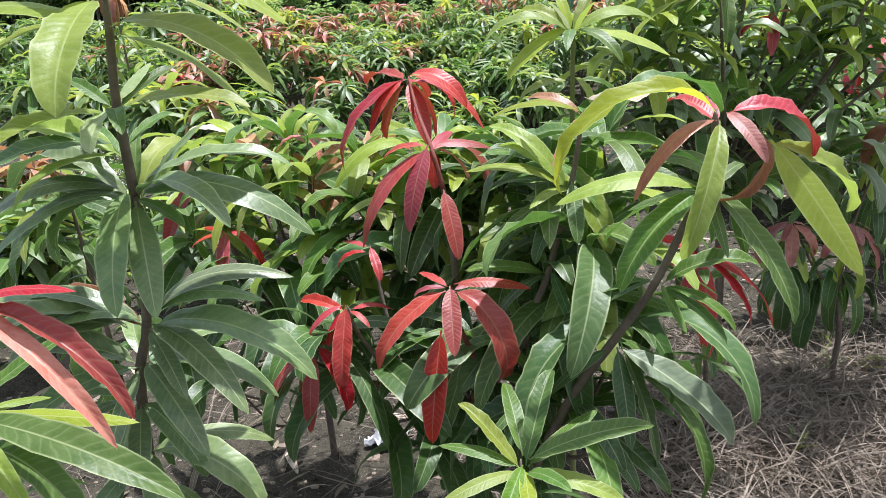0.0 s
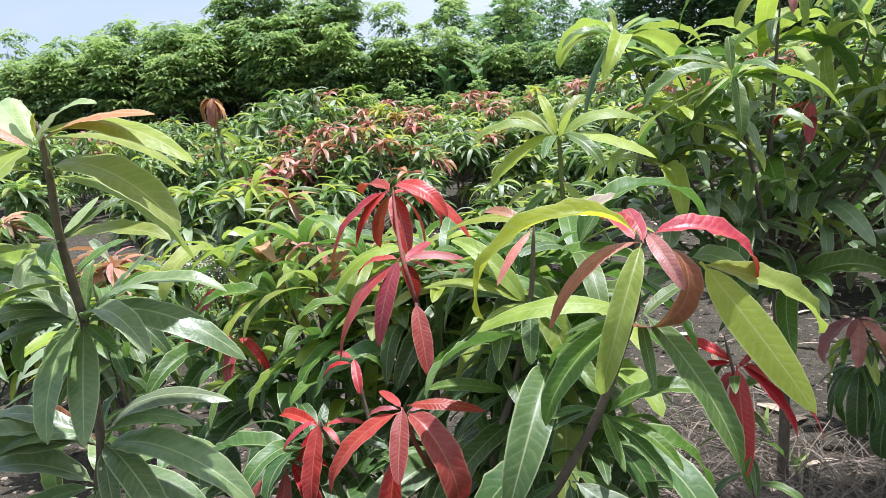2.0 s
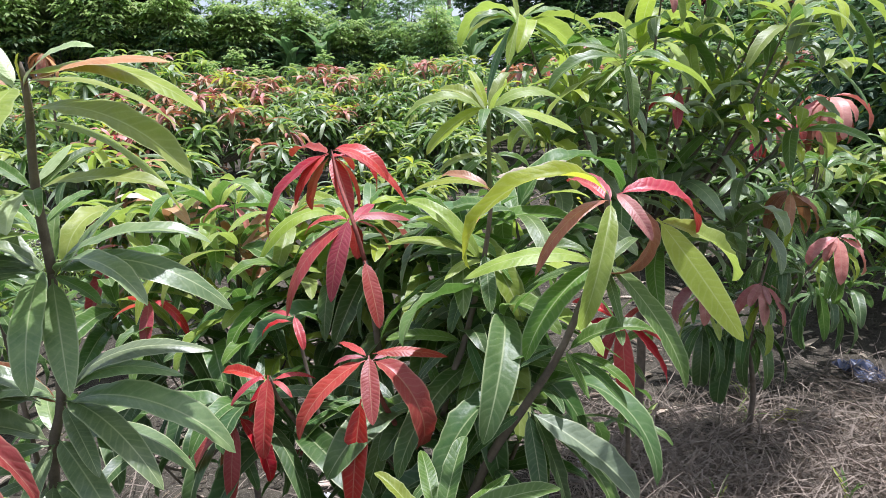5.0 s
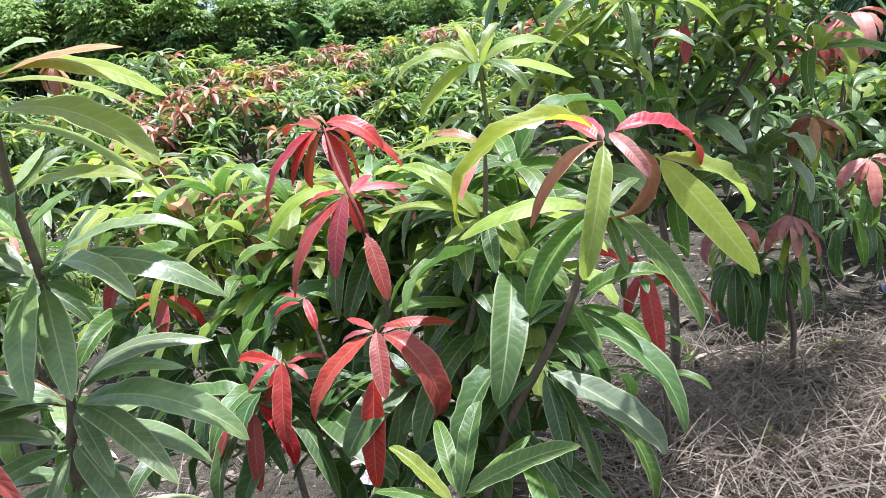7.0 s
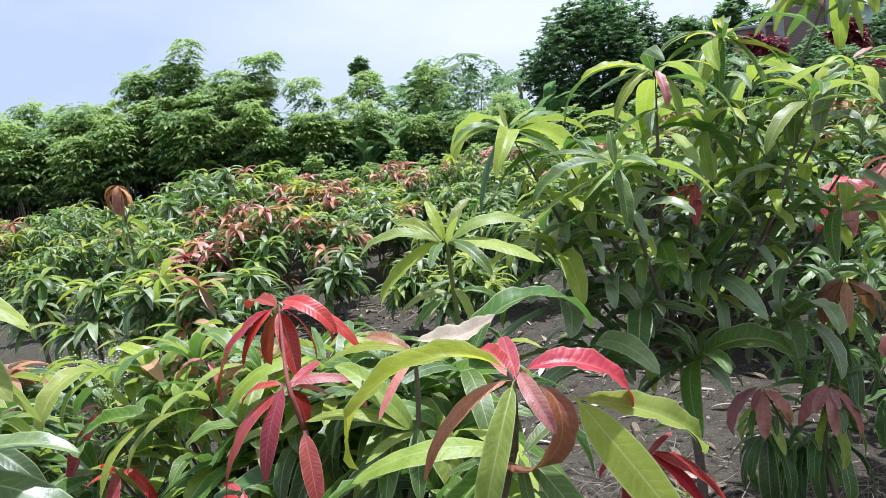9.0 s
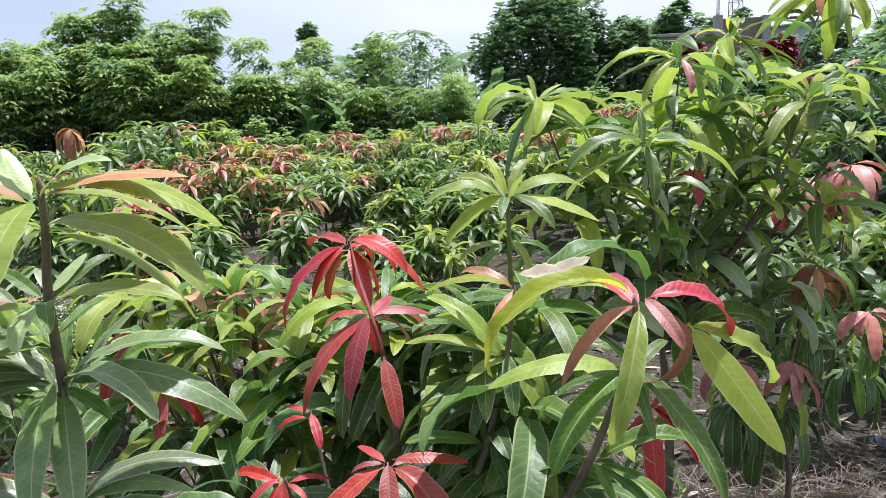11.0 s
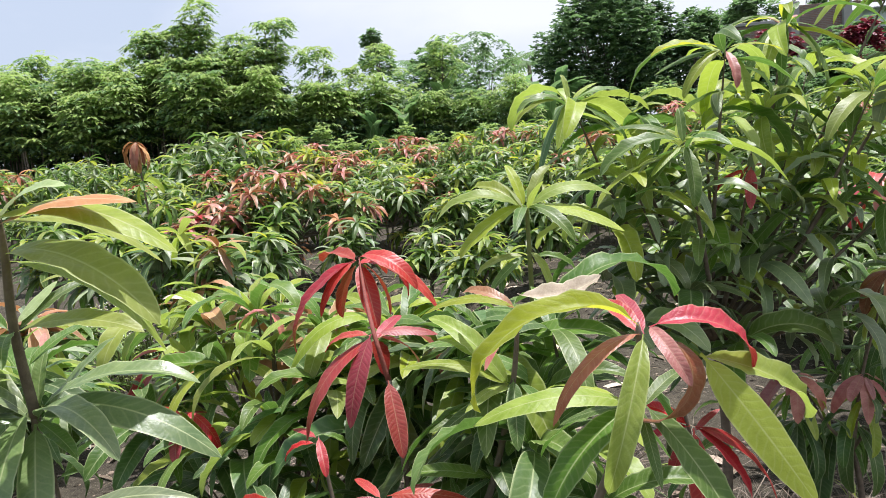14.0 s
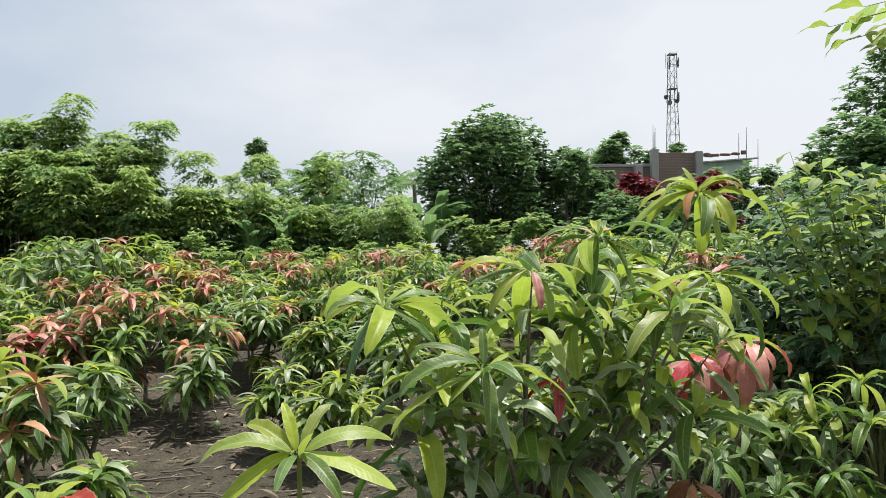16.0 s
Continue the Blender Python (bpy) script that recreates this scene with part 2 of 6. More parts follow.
PLASTER = plain_material("plaster", (0.44, 0.52, 0.52), (0.58, 0.64, 0.63), 0.8, 2.0)
TIN = plain_material("tin_sheet", (0.16, 0.165, 0.17), (0.30, 0.31, 0.32), 0.55, 3.0, 0.2)
STEEL = plain_material("galvanised_steel", (0.10, 0.105, 0.11), (0.17, 0.175, 0.18), 0.6, 3.0, 0.2)
DARK = plain_material("dark_opening", (0.015, 0.015, 0.015), (0.03, 0.03, 0.03), 0.8)


# ---- building blocks ----
def thing(name, at, label, category, group="", kind=""):
    ob = new(name)
    ob.location = at
    ob.empty_display_size = 0.1
    return tagged(ob, label, category, group, kind)


def part(name, mesh, parent, label="", m=None, kind=""):
    """A mesh or bmesh as one object under its parent; m is its pose in the parent's space."""
    if isinstance(mesh, bmesh.types.BMesh):
        data = bpy.data.meshes.new(name)
        mesh.to_mesh(data)
        mesh.free()
        mesh = data
    ob = new(name, mesh)
    ob.parent = parent
    if m is not None:
        ob.matrix_basis = m
    return tagged(ob, label, kind=kind)


def pydata(name, verts, faces, materials, smooth=True, uv=None, index=None):
    me = bpy.data.meshes.new(name)
    me.from_pydata([tuple(v) for v in verts], [], [tuple(f) for f in faces])
    for mat in materials:
        me.materials.append(mat)
    if smooth:
        me.polygons.foreach_set("use_smooth", [True] * len(me.polygons))
    if index is not None:
        me.polygons.foreach_set("material_index", index)
    if uv is not None:
        layer = me.uv_layers.new(name="UVMap")
        loops = np.empty(len(me.loops), np.int32)
        me.loops.foreach_get("vertex_index", loops)
        layer.data.foreach_set("uv", np.asarray(uv, np.float32)[loops].ravel())
    me.update()
    return me


def tube_mesh(name, points, radii, material, sides=8, wobble=0.0, rng=None):
    """A tapered tube along points, its ring turned square to the way."""
    pts = [Vector(p) for p in points]
    verts, faces = [], []
    up = Vector((0.3, 0.9, 0.1))
    for i, p in enumerate(pts):
        way = (pts[min(i + 1, len(pts) - 1)] - pts[max(i - 1, 0)]).normalized()
        a = way.cross(up).normalized()
        b = way.cross(a)
        for k in range(sides):
            t = 2 * math.pi * k / sides
            r = radii[i] * (1 + (rng.uniform(-wobble, wobble) if rng else 0))
            verts.append(p + a * r * math.cos(t) + b * r * math.sin(t))
    n = len(pts)
    for i in range(n - 1):
        for k in range(sides):
            k2 = (k + 1) % sides
            faces.append((i * sides + k, i * sides + k2, (i + 1) * sides + k2, (i + 1) * sides + k))
    faces.append(tuple(reversed(range(sides))))
    faces.append(tuple((n - 1) * sides + k for k in range(sides)))
    return pydata(name, verts, faces, [material])


def curve_points(points, steps=5):
    """Points of a smooth curve through the given ones."""
    p = [Vector(q) for q in points]
    p = [2 * p[0] - p[1]] + p + [2 * p[-1] - p[-2]]
    out = []
    for i in range(1, len(p) - 2):
        for s in range(steps):
            t = s / steps
            a, b, c, d = p[i - 1], p[i], p[i + 1], p[i + 2]
            out.append(0.5 * (2 * b + (c - a) * t + (2 * a - 5 * b + 4 * c - d) * t * t + (3 * b - a - 3 * c + d) * t ** 3))
    out.append(p[-2])
    return out


def blade(bend, along, across, ratio=0.23, fold=14.0, wave=0.10, wave_n=3.0, phase=0.0, stalk=0.07, hook=0.0, peak=0.42, full=0.85):
    """A long pointed leaf, its stalk's foot at the origin and its tip at (1, 0, 0), arched upwards by bend degrees in all.
    Returns points, faces and flat coordinates."""
    s = np.linspace(0, 1, along + 1)
    turn = radians(bend) * (0.5 - (s ** 0.8)) - radians(hook) * s ** 5
    mid = (turn[1:] + turn[:-1]) / 2
    step = np.stack([np.cos(mid), np.sin(mid)], 1) / along
    line = np.vstack([[0, 0], np.cumsum(step, 0)])
    chord = line[-1]
    length = np.hypot(*chord)
    c, k = chord / length
    line = np.stack([line[:, 0] * c + line[:, 1] * k, -line[:, 0] * k + line[:, 1] * c], 1) / length
    tilt = turn - math.atan2(k, c)
    q = np.clip((s - stalk) / (1 - stalk), 0, 1)
    a, b = full, full * (1 - peak) / peak
    width = (q ** a) * ((1 - q) ** b)
    width = width / width.max() * ratio / length * 0.5
    width = np.maximum(width, np.where(s < stalk + 0.02, 0.007, 0.0012))
    verts, uv = [], []
    for i in range(along + 1):
        normal = np.array([-math.sin(tilt[i]), 0, math.cos(tilt[i])])
        for j in range(across + 1):
            v = 2 * j / across - 1
            lift = (abs(v) - 0.3 * v * v) * width[i] * math.tan(radians(fold)) * (1 + 0.35 * math.sin(5.0 * s[i] + phase))
            ruffle = math.sin(wave_n * 2 * math.pi * s[i] + phase + (1.3 if v > 0 else 0.0)) + 0.55 * math.sin(2.3 * wave_n * 2 * math.pi * s[i] + 2 * phase + (2.1 if v > 0 else 0.0))
            lift += v * v * width[i] * wave * 2 * ruffle
            p = np.array([line[i, 0], v * width[i], line[i, 1]]) + normal * lift
            verts.append(p)
            uv.append((j / across, s[i]))
    faces = []
    for i in range(along):
        for j in range(across):
            o = i * (across + 1) + j
            faces.append((o, o + across + 1, o + across + 2, o + 1))
    return np.array(verts), faces, np.array(uv)


BENDS = (15, 40, 70, 100, 140, 200)
NEAR = {}
FAR = {}
for _i, _b in enumerate(BENDS):
    for _k in range(3):
        NEAR[_b, _k] = blade(_b, 20, 6, 0.168 + 0.02 * _k, (-12, 18, 28)[_k], 0.028 + 0.014 * _k, 2.3 + 0.9 * _k, 1.7 * _k + _i, 0.06, hook=14 * _k, peak=0.43 + 0.03 * _k, full=0.51)
        FAR[_b, _k] = blade(_b, 6, 2, 0.18 + 0.02 * _k, 20 + 6 * _k, 0.03, 1.5, _k, 0.05, full=0.6)
LEAFLET = [blade(30, 3, 2, 0.34, 16, 0.0, 1, 0, 0.03, peak=0.45, full=0.6), blade(55, 3, 2, 0.38, 10, 0.0, 1, 0, 0.03, peak=0.5, full=0.6)]
ROUND = [blade(30, 2, 2, 0.5, 12, 0.0, 1, 0, 0.03, peak=0.45, full=0.55), blade(60, 2, 2, 0.55, 8, 0.0, 1, 0, 0.03, peak=0.5, full=0.55)]
BOAT = blade(-75, 16, 6, 0.24, 40, 0.1, 2.6, 0.5, 0.08, peak=0.5, full=0.55)
SMALL_OVATE = [blade(40, 4, 2, 0.5, 10, 0.0, 2, 0, 0.06, peak=0.38, full=0.6), blade(70, 4, 2, 0.55, 12, 0.0, 2, 1, 0.06, peak=0.38, full=0.6)]
OVATE = [blade(40, 6, 4, 0.46, 14, 0.08, 2, 0, 0.09, peak=0.36, full=0.6), blade(65, 6, 4, 0.5, 16, 0.06, 2, 1, 0.09, peak=0.36, full=0.6)]
HEDGE_LEAF = [blade(40, 2, 2, 0.36, 16, 0.0, 1, 0, 0.03, peak=0.45, full=0.6), blade(65, 2, 2, 0.4, 10, 0.0, 1, 0, 0.03, peak=0.5, full=0.6)]
_meshes = {}


def leaf_data(bend, kind, color):
    key = (bend, kind, color)
    if key not in _meshes:
        v, f, uv = NEAR[bend, kind]
        _meshes[key] = pydata("leaf", v, f, [LEAF[color]], True, uv)
    return _meshes[key]


def leaf_pose(foot, az, reach, rise, twist=0.0, wide=1.0):
    """The pose of a unit leaf whose tip lies reach metres off its foot towards az, and rise metres above it."""
    a = radians(az)
    x = Vector((math.cos(a) * reach, math.sin(a) * reach, rise))
    size = max(x.length, 1e-4)
    x.normalize()
    y = Vector((-math.sin(a), math.cos(a), 0))
    z = x.cross(y)
    r = Matrix((x, y, z)).transposed() @ Matrix.Rotation(radians(twist), 3, "X")
    return Matrix.Translation(foot) @ (r @ Matrix.Diagonal((size, size * wide, size))).to_4x4()


leaf_rng = random.Random(7)


def whorl(plant, centre, leaves):
    """Leaves round a bud: (towards, reach, rise, arch, colour[, width, turn about its length])."""
    foot = Vector(centre) - plant.location
    for n, (az, reach, rise, bend, color, *wide) in enumerate(leaves):
        r = leaf_rng
        start = foot + Vector((math.cos(radians(az)) * 0.006, math.sin(radians(az)) * 0.006, r.uniform(-0.012, 0.006)))
        part("leaf", leaf_data(bend, r.randrange(3), color), plant, m=leaf_pose(start, az, reach, rise, (wide[1] + r.uniform(-10, 10)) if len(wide) > 1 else r.uniform(-28, 28), (wide[0] if wide else 1.0) * r.uniform(0.92, 1.1)))


def random_leaves(rng, n, size, colors, lift=(40, -35), start=0.0):
    """A spiral of n leaves, the young ones upright in the middle, the old ones hanging."""
    out = []
    for k in range(n):
        q = k / max(n - 1, 1)
        el = lift[0] + (lift[1] - lift[0]) * q + rng.uniform(-12, 12)
        ln = size * (0.6 + 0.5 * min(1, q * 1.6)) * rng.uniform(0.8, 1.15)
        bend = rng.choice((15, 40)) if el > 35 else rng.choice((70, 70, 100, 100, 140)) if el > -20 else rng.choice((40, 70, 100, 100))
        az = start + k * 137.5 + rng.uniform(-18, 18)
        out.append((az, ln * math.cos(radians(el)), ln * math.sin(radians(el)), bend, rng.choice(colors)))
    return out


def umbrella(rng, n, size, colors, start):
    """The arching, hanging leaves round a bud of an older tree."""
    out = []
    for k in range(n):
        el = 12 - 70 * k / n + rng.uniform(-12, 12)
        ln = size * rng.uniform(0.75, 1.15)
        out.append((start + k * 137.5 + rng.uniform(-18, 18), ln * math.cos(radians(el)), ln * math.sin(radians(el)), rng.choice((70, 100, 100, 40) if el > -35 else (40, 70)), rng.choice(colors)))
    return out


def fill(plant, centre, n, size, colors, seed, lift=(40, -35), wide=1.0):
    rng = random.Random(seed)
    whorl(plant, centre, [(*leaf, wide) for leaf in random_leaves(rng, n, size, colors, lift, rng.uniform(0, 360))])


def hang(plant, top, bottom, n, size, colors, seed, lift=(0, -60)):
    """Older leaves spread along a stretch of stem."""
    rng = random.Random(seed)
    a, b = Vector(top), Vector(bottom)
    for k in range(n):
        c = a.lerp(b, (k + 0.5) / n)
        whorl(plant, c, random_leaves(rng, 1, size * 1.3, colors, (rng.uniform(lift[1], lift[0]),) * 2, k * 137.5 + rng.uniform(-25, 25)))


def joined(plant, runs, size, colors, seed, lift=(10, -65), name="older_leaves"):
    """The older leaves of a big plant in one mesh. runs: (top, bottom, how many)."""
    rng = random.Random(seed)
    items = []
    for top, bottom, n in runs:
        a, b = Vector(top), Vector(bottom)
        for k in range(n):
            c = a.lerp(b, (k + rng.random()) / n) - plant.location
            for az, reach, rise, bend, color in random_leaves(rng, 1, size * 1.35, colors, (rng.uniform(lift[1], lift[0]),) * 2, k * 137.5 + rng.uniform(-25, 25)):
                items.append((NEAR[bend, rng.randrange(3)], leaf_pose(c, az, reach, rise, rng.uniform(-20, 20)), color))
    part(name, foliage_mesh(name, items, sorted({c for _, _, c in items})), plant, kind="stuff")


def stem(plant, points, thick, thin, material=STEM, name="branch", sides=8, goes_on=False):
    thick, thin = thick * 0.78, thin * 0.68
    pts = curve_points([Vector(p) - plant.location for p in points])
    n = len(pts)
    radii = [thick + (thin - thick) * (i / (n - 1)) for i in range(n)]
    if not goes_on:
        radii[-2:] = [radii[-2] * 0.8, radii[-1] * 0.3]
    return part(name, tube_mesh(name, pts, radii, material, sides), plant)


def foliage_mesh(name, items, colors):
    """Many leaves in one mesh. items: (shape, pose, colour)."""
    verts, faces, uvs, index = [], [], [], []
    at = 0
    slot = {c: i for i, c in enumerate(colors)}
    for (v, f, uv), m, c in items:
        mm = np.array(m)
        verts.append(v @ mm[:3, :3].T + mm[:3, 3])
        faces.append(np.asarray(f) + at)
        uvs.append(uv)
        index.extend([slot[c]] * len(f))
        at += len(v)
    return pydata(name, np.vstack(verts).tolist(), np.vstack(faces).tolist(), [LEAF[c] for c in colors], True, np.vstack(uvs), index)


# ---- ground ----
def ground_height(x, y):
    h = 0.035 * noise.noise((x * 0.8, y * 0.8, 0.3)) + 0.014 * noise.noise((x * 3.1, y * 3.1, 2.0)) + 0.006 * noise.noise((x * 9.0, y * 9.0, 5.0))
    return h * max(0.0, 1 - max(abs(x), abs(y)) / 60.0)


def build_ground():
    def axis(lo, hi, fine, reach):
        a = [lo + i * fine for i in range(int((hi - lo) / fine) + 1)]
        step, p, q = fine, a[0], a[-1]
        head, tail = [], []
        while q < reach:
            step *= 1.35
            p, q = p - step, q + step
            head.append(p)
            tail.append(q)
        return head[::-1] + a + tail

    xs, ys = axis(-4.5, 4.5, 0.06, 1500.0), axis(-1.0, 9.0, 0.06, 1500.0)
    verts = [(x, y, ground_height(x, y)) for y in ys for x in xs]
    w = len(xs)
    faces = [(j * w + i, j * w + i + 1, (j + 1) * w + i + 1, (j + 1) * w + i) for j in range(len(ys) - 1) for i in range(w - 1)]
    ob = new("ground", pydata("ground", verts, faces, [SOIL]))
    tagged(ob, "bare grey-brown orchard soil with clods and litter", "ground", kind="structure")


build_ground()

# ---- the saplings near the path ----
def sapling(name, x, y, label):
    return thing(name, (x, y, ground_height(x, y)), label, "mango sapling", "mango saplings")


left_sapling = sapling("mango_sapling", -0.42, 1.03, "tall single-stemmed mango sapling with glossy dark leaves and a lime-green top")
front_sapling = sapling("mango_sapling", -0.46, 0.66, "mango sapling with red and pale green young leaves")
red_sapling = sapling("mango_sapling", 0.04, 1.42, "mango sapling with tiers of drooping crimson young leaves")
pale_sapling = sapling("mango_sapling", 0.14, 1.36, "leafy green mango sapling with a curled withered leaf on top")
olive_sapling = sapling("mango_sapling", 0.12, 1.2, "leaning mango sapling with bronze, olive and red young leaves")
low_sapling = sapling("mango_sapling", 0.15, 0.93, "short mango sapling with one bright green rosette")
back_sapling = sapling("mango_sapling", 0.29, 1.57, "slender mango sapling with a fresh light green rosette")
tall_sapling = sapling("mango_sapling", 0.88, 2.51, "bushy mango tree with many green rosettes on dark leaves")
pink_sapling = sapling("mango_sapling", 1.25, 2.40, "small mango sapling with dusty pink drooping young leaves")
behind_sapling = sapling("mango_sapling", 0.70, 1.98, "thin mango sapling with hanging bright red young leaves")
middle_sapling = sapling("mango_sapling", -0.40, 1.95, "dense green mango sapling with a few red and tan young leaves")
tan_sapling = sapling("mango_sapling", -0.88, 1.72, "mango sapling with pinkish tan young leaves")

whorl(left_sapling, (-0.323, 0.905, 1.314), [(-12, 0.196, 0.019, 40, "o", 1.2, 19), (-5, 0.218, -0.048, 70, "l", 1.3, 19), (21, 0.168, -0.062, 70, "l", 1.1, 18), (-82, 0.151, -0.113, 40, "l", 1.2, 3), (-160, 0.149, 0.041, 40, "l", 1.2, -18), (-118, 0.113, -0.003, 40, "l", 1.2, -9), (-162, 0.095, 0.048, 40, "o", 1.2, -18), (0, 0.090, 0.044, 70, "m", 1.7, 19), (146, 0.143, 0.062, 15, "m", 1.4, -16), (146, 0.053, 0.057, 15, "m", 1.4, -16), (0, 0.002, 0.034, 15, "y", 2, 19)])
whorl(left_sapling, (-0.326, 0.915, 1.277), [(-14, 0.208, -0.079, 70, "l", 1.3, 18), (18, 0.158, -0.127, 70, "l", 1, 18), (-158, 0.131, -0.042, 70, "l", 1.2, -18), (169, 0.262, 0.008, 40, "l", 1, -19)])
whorl(left_sapling, (-0.339, 0.930, 1.188), [(-7, 0.172, -0.003, 40, "l", 1, 19), (-126, 0.149, -0.035, 40, "l", 1.1, -11), (-60, 0.092, -0.020, 40, "g", 1, 9), (63, 0.056, 0.042, 15, "m", 1.3, 9), (156, 0.072, 0.031, 15, "g", 1, -17), (-84, 0.080, -0.040, 40, "m", 1.4, 2), (60, 0.093, 0.043, 40, "g", 1, 10)])
whorl(left_sapling, (-0.351, 0.960, 1.068), [(6, 0.204, 0.021, 70, "e", 1, 19), (38, 0.098, 0.091, 15, "e", 1, 15), (-28, 0.171, -0.021, 100, "e", 1, 17), (0, 0.229, -0.060, 100, "e", 1, 19), (180, 0.120, 0.028, 100, "e", 1, -19), (-169, 0.163, -0.062, 100, "e", 1, -19), (-62, 0.114, -0.125, 15, "e", 1.3, 9), (164, 0.177, -0.013, 70, "e", 1, -18), (-32, 0.095, -0.027, 15, "g", 1, 16), (94, 0.040, 0.072, 15, "e", 1, -1), (171, 0.134, -0.078, 70, "g", 1, -19)])
whorl(left_sapling, (-0.374, 0.975, 0.880), [(0, 0.212, 0.068, 100, "e", 1, 19), (-9, 0.182, 0.049, 100, "e", 1, 19), (-31, 0.192, -0.086, 70, "e", 1.2, 16), (-5, 0.236, -0.072, 100, "e", 1, 19), (-49, 0.133, -0.056, 15, "e", 1, 12), (180, 0.162, 0.045, 70, "e", 1, -19), (170, 0.170, -0.007, 70, "e", 1, -19), (171, 0.123, 0.054, 40, "b", 1, -19), (-161, 0.151, -0.011, 100, "e", 1, -18), (97, 0.050, -0.087, 70, "e", 1, -2)])
whorl(left_sapling, (-0.415, 0.990, 0.754), [(-69, 0.107, -0.068, 15, "e", 1.2, 7), (-26, 0.115, -0.092, 100, "e", 1, 17), (-119, 0.068, -0.155, 15, "e", 1, -9), (-155, 0.119, -0.065, 100, "e", 1, -17), (164, 0.185, -0.058, 70, "e", 1, -18)])
whorl(left_sapling, (-0.364, 0.970, 1.070), [(-165, 0.188, -0.043, 100, "e", 1, -18), (-146, 0.178, -0.077, 70, "e", 1, -16), (165, 0.196, 0.003, 100, "e", 1, -18), (-78, 0.123, -0.132, 40, "e", 1.3, 4)])
whorl(left_sapling, (-0.404, 0.985, 0.875), [(180, 0.278, -0.007, 100, "e", 1, -19), (-155, 0.190, -0.018, 100, "e", 1, -17), (-169, 0.272, -0.085, 70, "e", 1, -19), (156, 0.124, -0.136, 70, "e", 1, -17)])
whorl(left_sapling, (-0.345, 0.945, 1.130), [(172, 0.190, 0.010, 70, "l", 1, -19), (-160, 0.185, -0.050, 70, "g", 1.1, -18), (140, 0.120, 0.040, 40, "g", 1, -14), (-135, 0.130, -0.045, 70, "l", 1.1, -12), (70, 0.090, 0.030, 40, "g", 1, 8)])
whorl(left_sapling, (-0.395, 0.982, 0.815), [(-8, 0.200, -0.040, 100, "e", 1.1, 18), (-40, 0.160, -0.090, 70, "e", 1.1, 14), (-100, 0.110, -0.120, 40, "e", 1.1, -4), (-150, 0.180, -0.080, 70, "e", 1.1, -17), (178, 0.220, -0.030, 100, "e", 1, -19), (30, 0.160, 0.010, 70, "e", 1, 16), (120, 0.120, 0.010, 70, "e", 1, -10)])
whorl(left_sapling, (-0.420, 0.992, 0.660), [(-15, 0.190, -0.060, 100, "e", 1.1, 18), (-55, 0.150, -0.110, 70, "e", 1.1, 12), (-125, 0.140, -0.120, 70, "e", 1.1, -11), (-165, 0.200, -0.060, 100, "e", 1, -18), (20, 0.180, -0.020, 100, "e", 1, 17), (150, 0.170, -0.030, 70, "e", 1, -15)])
whorl(front_sapling, (-0.323, 0.600, 1.061), [(-10, 0.112, 0.018, 40, "r", 0.7, 19), (-12, 0.147, -0.089, 70, "r", 0.5, 19), (-20, 0.146, -0.103, 70, "p", 0.48, 18), (-68, 0.108, 0.009, 40, "r", 1, 7), (180, 0.049, 0.026, 40, "r", 1, -19)])
whorl(front_sapling, (-0.363, 0.620, 0.947), [(0, 0.156, -0.008, 15, "l", 0.7, 19), (-13, 0.219, -0.047, 40, "g", 0.7, 18), (-35, 0.105, -0.052, 40, "l", 0.7, 16), (51, 0.064, -0.009, 40, "l", 1, 12), (35, 0.088, 0.045, 15, "g", 1, 16), (-129, 0.064, -0.015, 40, "g", 1, -12)])
whorl(red_sapling, (-0.045, 1.460, 1.165), [(180, 0.129, -0.173, 70, "r", 1.38, -19), (131, 0.079, -0.115, 40, "r", 1.38, -12), (-156, 0.073, -0.096, 70, "r", 1.38, -17), (-61, 0.080, -0.111, 40, "r", 1.5, 9), (36, 0.051, -0.111, 70, "r", 1.38, 15), (0, 0.139, -0.110, 70, "r", 1.38, 19), (133, 0.136, -0.012, 40, "r", 1.38, -13), (15, 0.079, -0.077, 100, "r", 1.38, 18), (75, 0.110, -0.040, 70, "r", 1.3, 6), (-20, 0.115, -0.060, 100, "r", 1.2, 16)])
whorl(red_sapling, (0.008, 1.300, 1.061), [(-120, 0.069, -0.138, 40, "r", 1.5, -10), (-171, 0.123, -0.168, 70, "r", 1.38, -19), (167, 0.087, -0.031, 70, "r", 1.38, -18), (17, 0.102, -0.014, 40, "r", 1.38, 18), (69, 0.085, 0.019, 15, "r", 1.38, 7), (49, 0.133, -0.098, 100, "p", 1.14, 13), (53, 0.100, -0.088, 70, "p", 1.14, 11), (92, 0.060, -0.081, 40, "r", 1.38, -1)])
whorl(red_sapling, (0.026, 1.290, 0.990), [(-67, 0.065, -0.109, 15, "r", 1.25, 8)])
whorl(red_sapling, (0.047, 1.090, 0.879), [(-159, 0.113, -0.111, 70, "r", 1.14, -18), (-84, 0.081, -0.078, 15, "r", 1.25, 2), (-25, 0.070, -0.134, 140, "r", 1.14, 17), (0, 0.117, -0.010, 40, "r", 1.14, 19), (180, 0.050, -0.012, 70, "r", 1.14, -19), (134, 0.069, 0.006, 15, "r", 1.14, -13), (45, 0.084, -0.003, 40, "r", 1.14, 13)])
whorl(red_sapling, (0.033, 1.090, 0.820), [(-110, 0.053, -0.168, 15, "r", 1.25, -6)])
